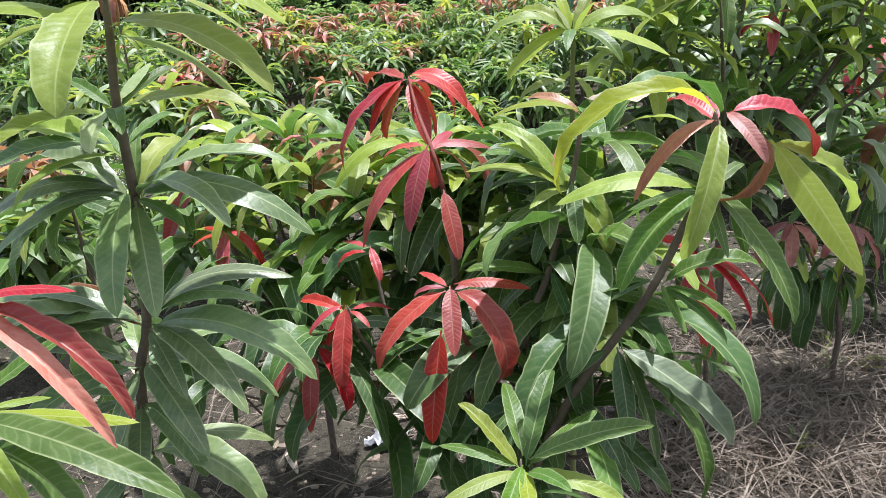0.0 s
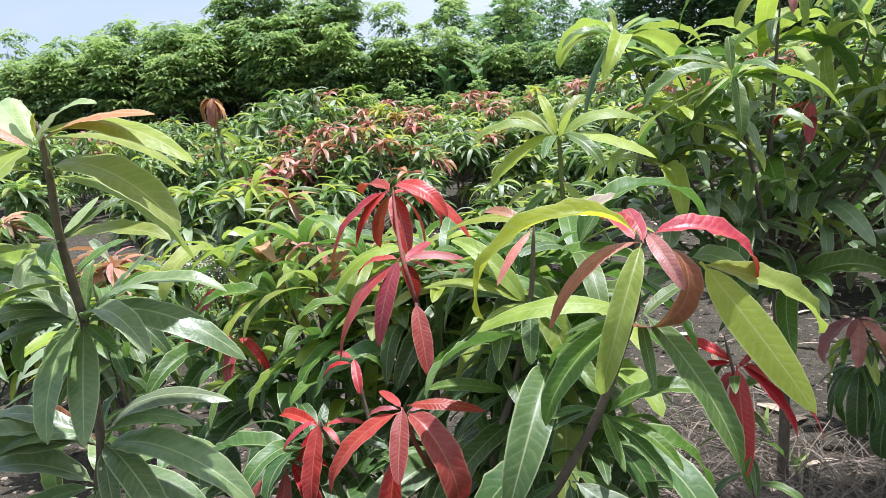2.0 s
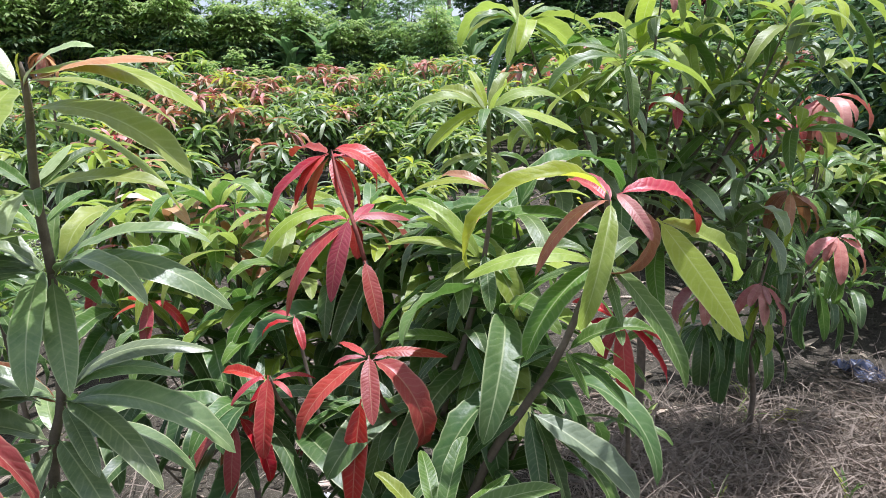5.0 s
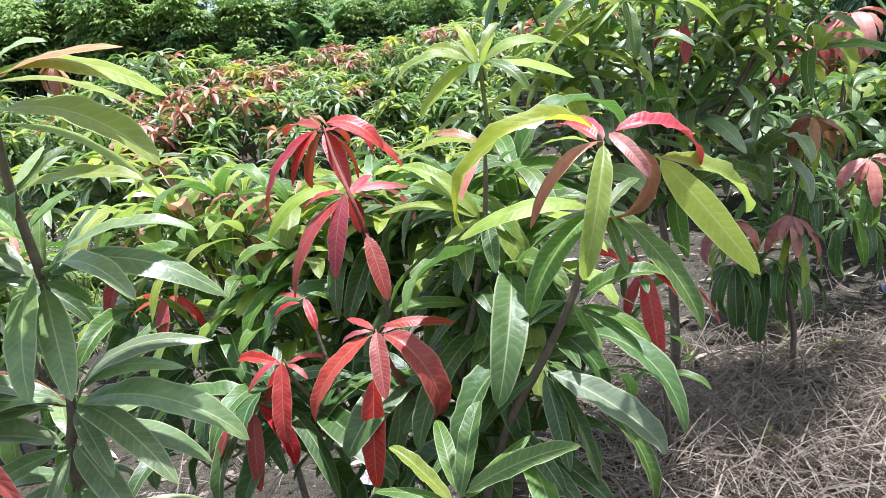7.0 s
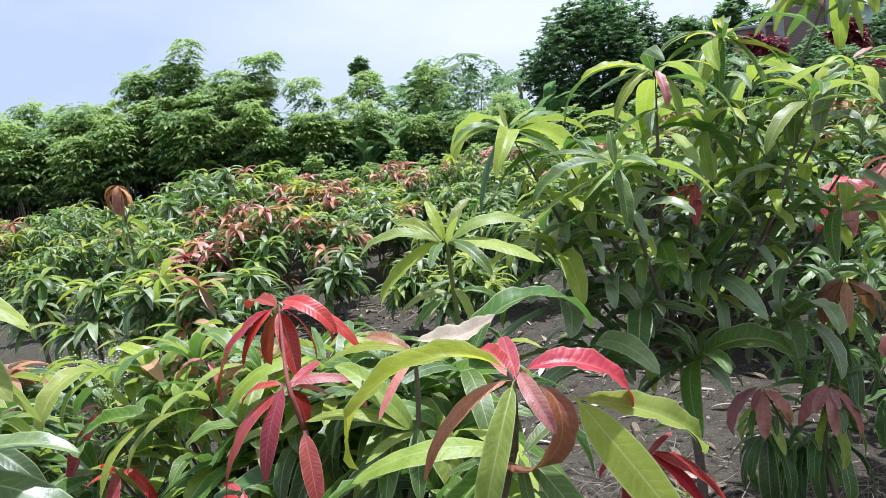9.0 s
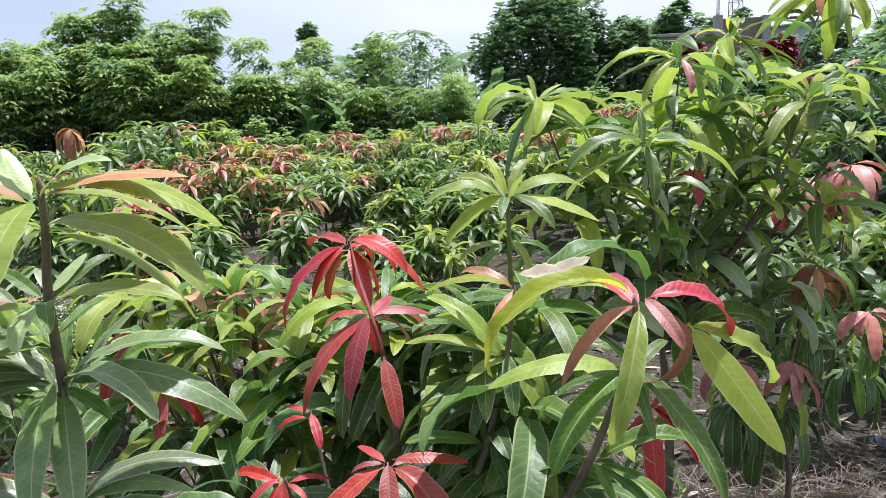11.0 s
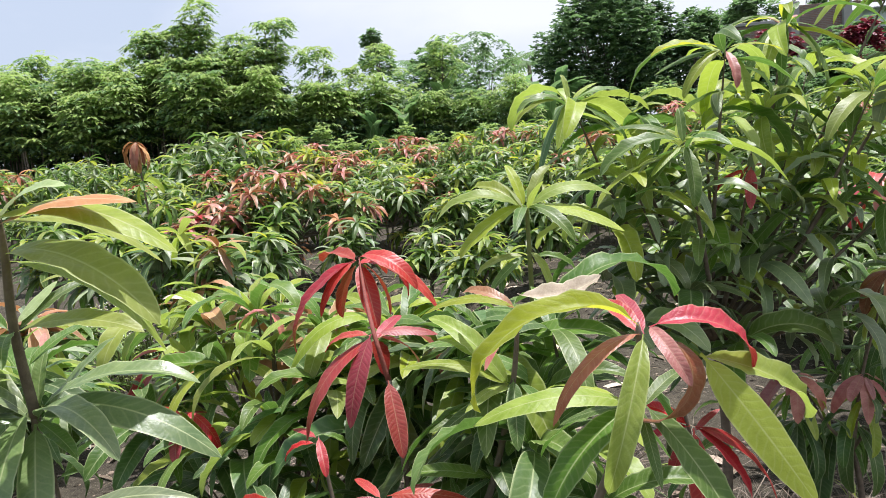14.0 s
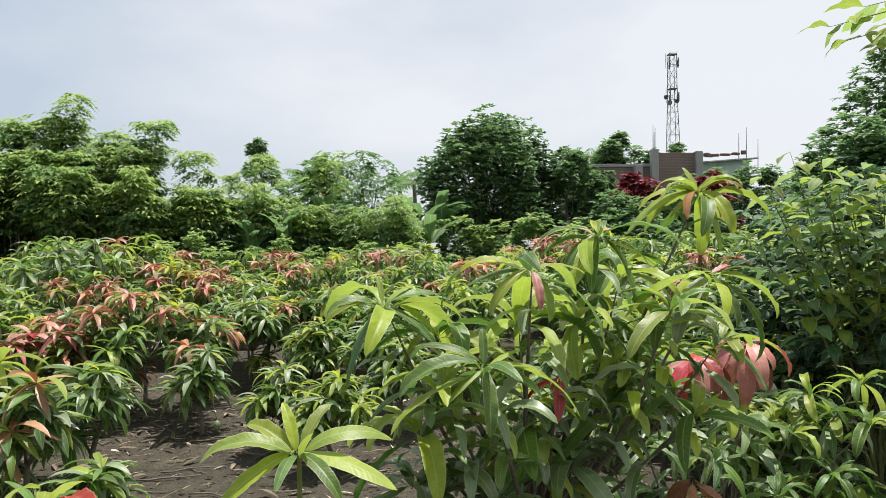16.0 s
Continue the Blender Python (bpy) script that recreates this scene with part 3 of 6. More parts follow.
whorl(red_sapling, (-0.145, 1.220, 0.798), [(-95, 0.060, -0.128, 15, "r", 1.25, -2), (-162, 0.066, -0.050, 70, "r", 1.14, -18), (-133, 0.041, -0.056, 40, "r", 1.14, -13), (23, 0.076, -0.013, 70, "r", 1.14, 17), (152, 0.106, -0.002, 40, "r", 1.14, -17), (-37, 0.050, -0.020, 70, "r", 1.14, 15)])
whorl(red_sapling, (-0.236, 1.250, 0.680), [(180, 0.092, -0.076, 40, "r", 1.14, -19), (-90, 0.050, -0.083, 15, "b", 1, 0), (-33, 0.055, -0.101, 40, "d", 1, 16)])
whorl(red_sapling, (-0.122, 1.350, 0.866), [(180, 0.058, -0.033, 70, "r", 1.14, -19), (-65, 0.055, -0.051, 15, "r", 1.14, 8), (140, 0.078, -0.003, 40, "r", 1.14, -15), (25, 0.047, -0.042, 70, "g", 1, 17)])
whorl(red_sapling, (-0.205, 1.200, 0.735), [(-100, 0.045, -0.135, 40, "r", 1.25, -4), (-160, 0.075, -0.095, 70, "r", 1.14, -18), (-30, 0.060, -0.110, 70, "r", 1.14, 16), (150, 0.070, -0.020, 40, "r", 1.14, -16), (30, 0.060, -0.030, 70, "r", 1.14, 17)])
whorl(pale_sapling, (0.252, 1.150, 1.127), [(-128, 0.076, -0.064, 40, "p", 1, -12), (171, 0.134, -0.008, 70, "y", 1, -19), (147, 0.093, 0.018, 70, "b", 1, -16)])
whorl(pale_sapling, (0.236, 1.170, 1.015), [(180, 0.156, 0.032, 70, "l", 1, -19), (-167, 0.134, -0.081, 40, "g", 1, -19), (-133, 0.081, -0.108, 15, "d", 1, -13), (56, 0.097, -0.034, 40, "g", 1, 11), (155, 0.118, 0.062, 70, "l", 1, -17), (159, 0.142, -0.026, 70, "g", 1, -18), (0, 0.067, -0.088, 40, "g", 1, 19), (153, 0.134, 0.097, 70, "l", 1, -17), (-88, 0.070, -0.079, 15, "g", 1.2, 1)])
whorl(pale_sapling, (0.201, 1.160, 0.876), [(-64, 0.067, -0.072, 15, "d", 1.2, 8), (180, 0.127, 0.007, 40, "g", 1, -19), (-149, 0.096, -0.056, 70, "d", 1, -16), (27, 0.112, 0.000, 40, "g", 1, 17), (120, 0.069, 0.054, 15, "g", 1, -9)])
whorl(pale_sapling, (0.163, 1.150, 0.767), [(-142, 0.082, -0.065, 40, "d", 1, -15), (180, 0.122, -0.039, 70, "d", 1, -19), (-74, 0.083, -0.059, 15, "g", 1, 5), (25, 0.117, -0.013, 40, "d", 1, 17), (114, 0.087, 0.070, 15, "g", 1, -8)])
whorl(olive_sapling, (0.391, 0.955, 1.144), [(-157, 0.112, -0.086, 100, "b", 0.8, -17), (180, 0.182, -0.092, 140, "y", 0.68, -30), (-128, 0.085, -0.150, 70, "l", 0.66, -30), (-62, 0.066, -0.050, 70, "p", 1.05, 20), (15, 0.118, -0.062, 100, "r", 1.1, 25), (117, 0.089, 0.018, 40, "r", 1.2, -8), (98, 0.101, 0.024, 15, "r", 1, -3)])
whorl(olive_sapling, (0.443, 0.955, 1.114), [(-20, 0.114, -0.161, 15, "y", 1.4, 50), (34, 0.179, -0.117, 40, "l", 0.8, 40)])
whorl(olive_sapling, (0.381, 0.965, 1.056), [(-174, 0.183, -0.011, 70, "l", 1, -19), (-80, 0.061, -0.069, 15, "g", 1, 3), (-33, 0.110, -0.159, 40, "g", 1.1, 16), (-155, 0.116, -0.114, 70, "g", 1.2, -17), (160, 0.089, -0.032, 40, "g", 1, -18), (143, 0.134, -0.095, 40, "g", 1, -15), (45, 0.086, 0.023, 40, "g", 1, 14)])
whorl(olive_sapling, (0.333, 0.990, 0.921), [(-31, 0.098, -0.044, 70, "g", 1, 16), (-40, 0.093, -0.058, 40, "g", 1, 15), (-70, 0.064, -0.047, 15, "g", 1, 7), (0, 0.126, 0.022, 70, "g", 1, 19), (180, 0.059, -0.031, 40, "d", 1, -19), (165, 0.113, -0.060, 40, "d", 1, -18)])
whorl(olive_sapling, (0.284, 1.020, 0.821), [(-22, 0.159, -0.121, 40, "s", 1, 18), (-72, 0.052, -0.138, 15, "d", 1.3, 6), (13, 0.137, -0.162, 40, "g", 1, 19), (-20, 0.059, -0.196, 15, "d", 1, 18), (180, 0.088, -0.076, 40, "d", 1, -19), (153, 0.109, -0.027, 15, "d", 1, -17), (29, 0.104, -0.133, 40, "d", 1, 17)])
whorl(low_sapling, (0.148, 0.850, 0.735), [(147, 0.093, 0.064, 15, "l", 1, -16), (68, 0.108, 0.082, 15, "g", 1, 7), (100, 0.122, 0.038, 15, "g", 1, -3), (7, 0.157, 0.036, 40, "g", 1, 19), (-14, 0.121, -0.026, 40, "l", 1, 18), (-59, 0.093, 0.032, 40, "g", 1, 10), (-154, 0.113, -0.016, 40, "l", 1, -17), (164, 0.107, 0.013, 40, "g", 1, -18), (-88, 0.100, -0.005, 15, "l", 1, 1), (-108, 0.095, -0.022, 15, "g", 1, -6), (45, 0.142, 0.022, 15, "g", 1, 14)])
whorl(back_sapling, (0.272, 1.520, 1.239), [(-160, 0.130, -0.090, 40, "l", 1.15, -18), (-17, 0.175, -0.055, 40, "l", 1.2, 18), (148, 0.120, 0.040, 70, "l", 1.1, -16), (51, 0.080, 0.075, 40, "l", 1.2, 12), (180, 0.165, -0.010, 100, "l", 1.1, -19), (15, 0.165, 0.010, 100, "l", 1.1, 18), (-101, 0.105, -0.030, 70, "g", 1.1, -4), (-45, 0.110, -0.060, 70, "g", 1.1, 15), (122, 0.060, 0.080, 40, "l", 1.2, -10), (-140, 0.060, 0.062, 40, "m", 1.2, -10), (-60, 0.060, 0.055, 40, "l", 1.2, 10)])
whorl(back_sapling, (0.271, 1.530, 1.146), [(180, 0.097, -0.036, 70, "l", 1, -19), (0, 0.081, -0.032, 70, "g", 1, 19), (-139, 0.091, -0.054, 40, "g", 1, -14), (-61, 0.068, -0.069, 70, "l", 1, 9)])
whorl(tall_sapling, (0.407, 2.110, 1.451), [(180, 0.118, 0.030, 70, "l", 1, -19), (-172, 0.143, -0.057, 70, "l", 1, -19), (-117, 0.089, -0.127, 15, "l", 1.2, -8), (-17, 0.138, -0.112, 40, "g", 1, 18), (113, 0.043, 0.075, 15, "l", 1, -7), (34, 0.089, 0.043, 40, "l", 1, 16), (23, 0.156, 0.011, 40, "g", 1, 18), (-162, 0.095, -0.219, 40, "d", 1, -18)])
whorl(tall_sapling, (0.641, 1.875, 1.326), [(-171, 0.191, -0.067, 70, "g", 1, -19), (-144, 0.102, -0.062, 40, "l", 1, -15), (-89, 0.070, -0.140, 40, "g", 1, 0), (0, 0.119, -0.018, 40, "l", 1, 19), (89, 0.040, 0.082, 15, "g", 1, 0), (162, 0.164, 0.034, 70, "g", 1, -18), (0, 0.126, -0.077, 70, "g", 1, 19), (30, 0.099, 0.035, 40, "l", 1, 16)])
whorl(tall_sapling, (0.781, 2.035, 1.541), [(-174, 0.177, -0.007, 40, "y", 1, -19), (0, 0.131, -0.019, 40, "y", 1, 19), (-84, 0.060, -0.095, 40, "p", 1, 2), (108, 0.032, 0.055, 15, "s", 1, -6), (-155, 0.119, -0.114, 70, "l", 1, -17), (-53, 0.050, -0.124, 40, "l", 1, 11), (162, 0.164, -0.045, 40, "g", 1, -18)])
whorl(tall_sapling, (1.035, 2.360, 1.636), [(180, 0.171, -0.034, 70, "g", 1, -19), (0, 0.158, -0.101, 70, "g", 1, 19), (-115, 0.089, -0.180, 40, "g", 1, -8), (24, 0.072, 0.009, 15, "p", 1, 17), (-29, 0.104, -0.226, 70, "g", 1, 17), (-162, 0.126, -0.166, 70, "g", 1, -18), (148, 0.038, 0.027, 15, "p", 1, -16)])
whorl(tall_sapling, (1.352, 2.300, 1.507), [(180, 0.247, -0.123, 70, "l", 1, -19), (-148, 0.153, -0.183, 70, "s", 1, -16), (0, 0.193, -0.134, 70, "l", 1, 19), (-46, 0.069, -0.153, 40, "g", 1, 13), (169, 0.108, 0.000, 40, "l", 1, -19), (27, 0.089, 0.018, 15, "p", 1, 17), (0, 0.125, -0.251, 70, "g", 1, 19)])
whorl(tall_sapling, (1.411, 2.500, 1.777), [(180, 0.195, -0.054, 70, "y", 1, -19), (-53, 0.062, -0.198, 40, "l", 1, 11), (0, 0.145, -0.037, 40, "r", 1, 19), (172, 0.229, -0.142, 70, "l", 1, -19), (122, 0.059, 0.085, 15, "l", 1, -10), (-53, 0.062, -0.091, 40, "b", 1, 11), (-165, 0.113, -0.092, 40, "l", 1, -18)])
whorl(tall_sapling, (0.888, 2.200, 1.242), [(-110, 0.053, -0.110, 15, "r", 1.5, -6), (180, 0.088, -0.057, 70, "r", 1, -19), (25, 0.071, -0.001, 40, "p", 1, 17), (114, 0.044, -0.055, 40, "r", 1, -8)])
whorl(pink_sapling, (1.235, 2.327, 0.597), [(-139, 0.077, -0.063, 15, "p", 1.5, -14), (-105, 0.073, -0.117, 40, "p", 1.5, -5), (-31, 0.058, -0.167, 70, "p", 1.5, 16), (180, 0.085, -0.123, 70, "p", 1.5, -19), (20, 0.088, -0.062, 40, "p", 1.5, 18), (-85, 0.050, -0.052, 15, "p", 1.5, 2)])
whorl(pink_sapling, (1.055, 2.360, 0.601), [(-130, 0.065, -0.047, 15, "p", 1.5, -12), (-107, 0.073, -0.129, 40, "p", 1.5, -6), (-28, 0.064, -0.103, 70, "p", 1.5, 17), (180, 0.082, -0.145, 70, "p", 1.5, -19), (24, 0.074, -0.036, 40, "p", 1.5, 17), (152, 0.042, -0.030, 40, "p", 1.5, -17)])
whorl(pink_sapling, (1.300, 2.317, 0.906), [(-116, 0.078, -0.122, 40, "b", 1.5, -8), (-164, 0.075, -0.127, 70, "b", 1.5, -18), (0, 0.083, -0.132, 70, "b", 1.5, 19), (180, 0.076, -0.058, 70, "b", 1.5, -19), (32, 0.094, -0.159, 70, "b", 1.5, 16), (110, 0.053, -0.165, 70, "b", 1.5, -6)])
whorl(pink_sapling, (1.546, 2.450, 0.720), [(-105, 0.073, -0.148, 40, "p", 1.5, -5), (180, 0.093, -0.094, 70, "p", 1.5, -19), (0, 0.087, -0.136, 70, "p", 1.5, 19), (-150, 0.060, -0.083, 40, "p", 1.5, -16), (130, 0.052, -0.060, 70, "p", 1.5, -12), (19, 0.090, -0.055, 100, "p", 1.4, 18)])
whorl(behind_sapling, (0.623, 1.800, 0.669), [(-78, 0.051, -0.251, 15, "r", 1.35, 4), (0, 0.124, -0.189, 40, "r", 1.3, 19), (9, 0.194, -0.204, 70, "r", 1.3, 19), (168, 0.100, -0.074, 70, "r", 1.3, -19), (155, 0.120, 0.034, 40, "r", 1.2, -17), (30, 0.080, 0.039, 40, "r", 1.2, 16), (-157, 0.051, -0.107, 40, "r", 1.2, -17)])
whorl(middle_sapling, (-0.312, 1.690, 1.022), [(180, 0.069, -0.044, 70, "p", 1, -19), (-44, 0.043, -0.061, 70, "p", 1, 14), (16, 0.071, -0.032, 40, "o", 1, 18), (140, 0.062, 0.009, 40, "o", 1, -15)])
whorl(middle_sapling, (-0.480, 1.560, 0.847), [(180, 0.083, -0.031, 70, "r", 1, -19), (-86, 0.060, -0.085, 15, "r", 1.3, 1), (-14, 0.082, -0.088, 100, "r", 1, 18), (53, 0.050, -0.012, 40, "r", 1, 11), (150, 0.079, 0.004, 40, "r", 1, -16)])
whorl(middle_sapling, (-0.558, 1.950, 0.997), [(180, 0.139, 0.020, 40, "w", 1, -19), (-165, 0.120, -0.014, 70, "l", 1, -18), (42, 0.059, 0.016, 15, "l", 1, 14), (0, 0.097, -0.034, 70, "o", 1, 19), (-123, 0.072, -0.049, 40, "o", 1, -10)])
whorl(middle_sapling, (-0.612, 1.750, 0.926), [(0, 0.092, -0.010, 70, "r", 1, 19), (180, 0.085, -0.034, 70, "r", 1, -19), (-124, 0.096, -0.149, 15, "r", 1.4, -10), (-44, 0.058, -0.021, 40, "r", 1, 14)])
whorl(tan_sapling, (-0.794, 1.600, 1.038), [(180, 0.119, -0.052, 70, "o", 1, -19), (-57, 0.072, -0.038, 40, "p", 1, 10), (50, 0.052, 0.014, 40, "p", 1, 12), (149, 0.096, 0.043, 15, "s", 1, -16), (-130, 0.039, -0.042, 40, "l", 1, -12)])

# stems
stem(left_sapling, [(-0.42, 1.03, -0.02), (-0.43, 1.0, 0.4), (-0.413, 0.99, 0.756), (-0.375, 0.975, 0.881), (-0.35, 0.96, 1.068)], 0.0125, 0.0085, name="trunk", goes_on=True)
stem(left_sapling, [(-0.35, 0.96, 1.068), (-0.336, 0.93, 1.187), (-0.32, 0.915, 1.277), (-0.315, 0.905, 1.335)], 0.0085, 0.0055)
stem(front_sapling, [(-0.46, 0.66, -0.02), (-0.45, 0.65, 0.5), (-0.361, 0.62, 0.953), (-0.322, 0.60, 1.075)], 0.012, 0.005, name="trunk")
stem(red_sapling, [(0.04, 1.42, -0.02), (0.05, 1.36, 0.5), (0.04, 1.3, 0.85), (0.028, 1.29, 0.985)], 0.013, 0.007, name="trunk", goes_on=True)
stem(red_sapling, [(0.028, 1.29, 0.985), (0.010, 1.30, 1.057), (-0.02, 1.385, 1.11), (-0.042, 1.46, 1.168)], 0.006, 0.0035, RED_STEM)
stem(red_sapling, [(0.05, 1.36, 0.5), (0.08, 1.2, 0.68), (0.06, 1.11, 0.80), (0.046, 1.09, 0.88)], 0.008, 0.004, RED_STEM)
stem(red_sapling, [(0.045, 1.37, 0.42), (-0.06, 1.28, 0.6), (-0.13, 1.23, 0.74), (-0.144, 1.22, 0.80)], 0.008, 0.004)
stem(red_sapling, [(-0.06, 1.28, 0.6), (-0.16, 1.27, 0.63), (-0.235, 1.25, 0.685)], 0.006, 0.004)
stem(red_sapling, [(-0.06, 1.28, 0.6), (-0.10, 1.33, 0.76), (-0.121, 1.35, 0.87)], 0.006, 0.004)
stem(red_sapling, [(-0.06, 1.28, 0.6), (-0.15, 1.23, 0.66), (-0.205, 1.2, 0.738)], 0.006, 0.004, RED_STEM)
stem(pale_sapling, [(0.14, 1.36, -0.02), (0.15, 1.25, 0.5), (0.162, 1.15, 0.764), (0.199, 1.16, 0.873), (0.235, 1.17, 1.01), (0.251, 1.15, 1.13)], 0.010, 0.005, name="trunk")
stem(olive_sapling, [(0.12, 1.2, -0.02), (0.15, 1.12, 0.45), (0.22, 1.05, 0.70), (0.281, 1.02, 0.819), (0.33, 0.99, 0.919), (0.377, 0.965, 1.054)], 0.0115, 0.007, name="trunk", goes_on=True)
stem(olive_sapling, [(0.377, 0.965, 1.054), (0.384, 0.957, 1.11), (0.383, 0.955, 1.15)], 0.007, 0.0055)
stem(low_sapling, [(0.15, 0.93, -0.02), (0.15, 0.88, 0.4), (0.144, 0.85, 0.74)], 0.010, 0.006, name="trunk")
stem(back_sapling, [(0.29, 1.57, -0.02), (0.275, 1.54, 0.6), (0.273, 1.53, 1.14), (0.274, 1.52, 1.24)], 0.010, 0.005, GREEN_STEM, name="trunk")
stem(behind_sapling, [(0.70, 1.98, -0.02), (0.68, 1.9, 0.3), (0.63, 1.82, 0.6), (0.60, 1.80, 0.74)], 0.011, 0.005, name="trunk")
stem(middle_sapling, [(-0.40, 1.95, -0.02), (-0.38, 1.85, 0.4), (-0.33, 1.72, 0.8), (-0.311, 1.69, 1.03)], 0.014, 0.005, name="trunk")
stem(middle_sapling, [(-0.38, 1.85, 0.4), (-0.45, 1.65, 0.65), (-0.49, 1.56, 0.84)], 0.008, 0.005)
stem(middle_sapling, [(-0.38, 1.85, 0.4), (-0.52, 1.93, 0.8), (-0.56, 1.95, 1.0)], 0.008, 0.005)
stem(middle_sapling, [(-0.45, 1.65, 0.65), (-0.56, 1.72, 0.82), (-0.61, 1.75, 0.93)], 0.007, 0.004)
stem(tan_sapling, [(-0.88, 1.72, -0.02), (-0.86, 1.66, 0.5), (-0.86, 1.6, 1.0)], 0.012, 0.005, name="trunk")

fill(tall_sapling, (1.411, 2.5, 1.77), 8, 0.21, "lyllb", 1450, (12, -62), 1.0)
fill(tall_sapling, (1.035, 2.36, 1.63), 7, 0.2, "lyl", 1451, (12, -50), 1.0)

# the fuller lower leaves; the lowest go dark, inner shade put into their colour
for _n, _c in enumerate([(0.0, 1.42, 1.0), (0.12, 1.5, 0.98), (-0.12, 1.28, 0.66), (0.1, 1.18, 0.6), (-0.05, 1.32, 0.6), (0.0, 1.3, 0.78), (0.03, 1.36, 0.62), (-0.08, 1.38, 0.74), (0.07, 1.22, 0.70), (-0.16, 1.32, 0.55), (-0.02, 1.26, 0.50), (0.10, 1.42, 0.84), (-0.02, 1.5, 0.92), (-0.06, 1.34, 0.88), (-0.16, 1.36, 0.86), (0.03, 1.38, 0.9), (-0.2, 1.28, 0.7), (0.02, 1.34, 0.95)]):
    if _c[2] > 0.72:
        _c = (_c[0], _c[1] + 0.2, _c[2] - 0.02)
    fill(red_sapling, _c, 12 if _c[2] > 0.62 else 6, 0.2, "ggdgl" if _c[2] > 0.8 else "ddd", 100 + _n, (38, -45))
for _n, _c in enumerate([(0.27, 1.22, 0.97), (0.22, 1.08, 0.68), (0.2, 1.35, 0.85), (0.17, 1.22, 0.60), (0.27, 1.25, 0.86), (0.13, 1.48, 0.93), (0.21, 1.3, 0.74), (0.21, 1.3, 1.02)]):
    fill(pale_sapling, _c, 12 if _c[2] > 0.62 else 6, 0.2, "gdggl" if _c[2] > 0.8 else "dddg", 120 + _n, (38, -45))
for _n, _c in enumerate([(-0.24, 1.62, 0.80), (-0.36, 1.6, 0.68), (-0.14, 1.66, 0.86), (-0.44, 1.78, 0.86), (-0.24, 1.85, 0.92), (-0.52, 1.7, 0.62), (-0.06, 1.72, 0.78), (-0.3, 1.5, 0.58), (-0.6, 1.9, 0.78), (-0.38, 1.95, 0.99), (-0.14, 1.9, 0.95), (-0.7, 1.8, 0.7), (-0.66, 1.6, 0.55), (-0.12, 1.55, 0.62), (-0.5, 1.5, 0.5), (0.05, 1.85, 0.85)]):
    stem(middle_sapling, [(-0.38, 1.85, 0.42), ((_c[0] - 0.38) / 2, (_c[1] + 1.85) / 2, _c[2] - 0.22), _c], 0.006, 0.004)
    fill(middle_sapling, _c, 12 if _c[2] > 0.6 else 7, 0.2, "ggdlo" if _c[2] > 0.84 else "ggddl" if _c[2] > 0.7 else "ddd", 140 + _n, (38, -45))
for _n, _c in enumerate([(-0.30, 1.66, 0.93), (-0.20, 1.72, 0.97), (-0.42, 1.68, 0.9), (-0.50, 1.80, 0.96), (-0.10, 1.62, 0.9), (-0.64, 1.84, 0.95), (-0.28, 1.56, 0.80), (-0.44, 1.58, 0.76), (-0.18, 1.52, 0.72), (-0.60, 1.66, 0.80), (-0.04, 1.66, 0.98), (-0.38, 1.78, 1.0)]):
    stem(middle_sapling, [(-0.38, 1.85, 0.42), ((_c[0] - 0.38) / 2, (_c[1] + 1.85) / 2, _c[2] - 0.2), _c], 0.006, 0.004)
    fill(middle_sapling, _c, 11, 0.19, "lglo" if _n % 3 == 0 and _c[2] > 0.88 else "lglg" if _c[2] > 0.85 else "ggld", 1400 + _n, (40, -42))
# Where only d is given, shade under the foliage is put into the colour.
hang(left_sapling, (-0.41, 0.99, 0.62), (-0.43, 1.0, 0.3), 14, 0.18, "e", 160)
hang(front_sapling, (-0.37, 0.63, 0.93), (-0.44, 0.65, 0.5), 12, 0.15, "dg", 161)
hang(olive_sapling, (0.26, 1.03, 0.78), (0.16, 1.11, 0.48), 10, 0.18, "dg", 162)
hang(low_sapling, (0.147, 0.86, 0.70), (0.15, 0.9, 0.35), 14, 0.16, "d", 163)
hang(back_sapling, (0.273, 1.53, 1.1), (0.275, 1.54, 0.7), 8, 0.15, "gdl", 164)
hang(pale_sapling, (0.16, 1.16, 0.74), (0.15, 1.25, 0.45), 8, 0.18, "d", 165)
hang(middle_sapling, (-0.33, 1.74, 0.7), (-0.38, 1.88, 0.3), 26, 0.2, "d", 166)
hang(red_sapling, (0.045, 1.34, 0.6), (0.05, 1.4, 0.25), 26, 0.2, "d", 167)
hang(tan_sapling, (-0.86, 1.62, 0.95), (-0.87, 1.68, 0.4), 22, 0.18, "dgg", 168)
fill(tan_sapling, (-0.86, 1.62, 0.9), 10, 0.18, "gdl", 169)

for _n, _c in enumerate([(0.26, 1.14, 0.93), (0.22, 1.18, 0.83), (0.31, 1.12, 0.80), (0.25, 1.22, 0.70), (0.34, 1.18, 0.68), (0.08, 1.22, 0.74)]):
    stem(pale_sapling, [(0.16, 1.22, 0.5), (_c[0] * 0.6 + 0.07, _c[1], _c[2] - 0.15), _c], 0.006, 0.004)
    fill(pale_sapling, _c, 9, 0.2, "gdgd", 190 + _n, (25, -50))

# a big bronze leaf curling under, and the broad yellow one over it
part("leaf", leaf_data(200, 1, "b"), olive_sapling, m=leaf_pose(Vector((0.408, 0.948, 1.132)) - olive_sapling.location, 0, -0.042, -0.08, 36, 1.9))
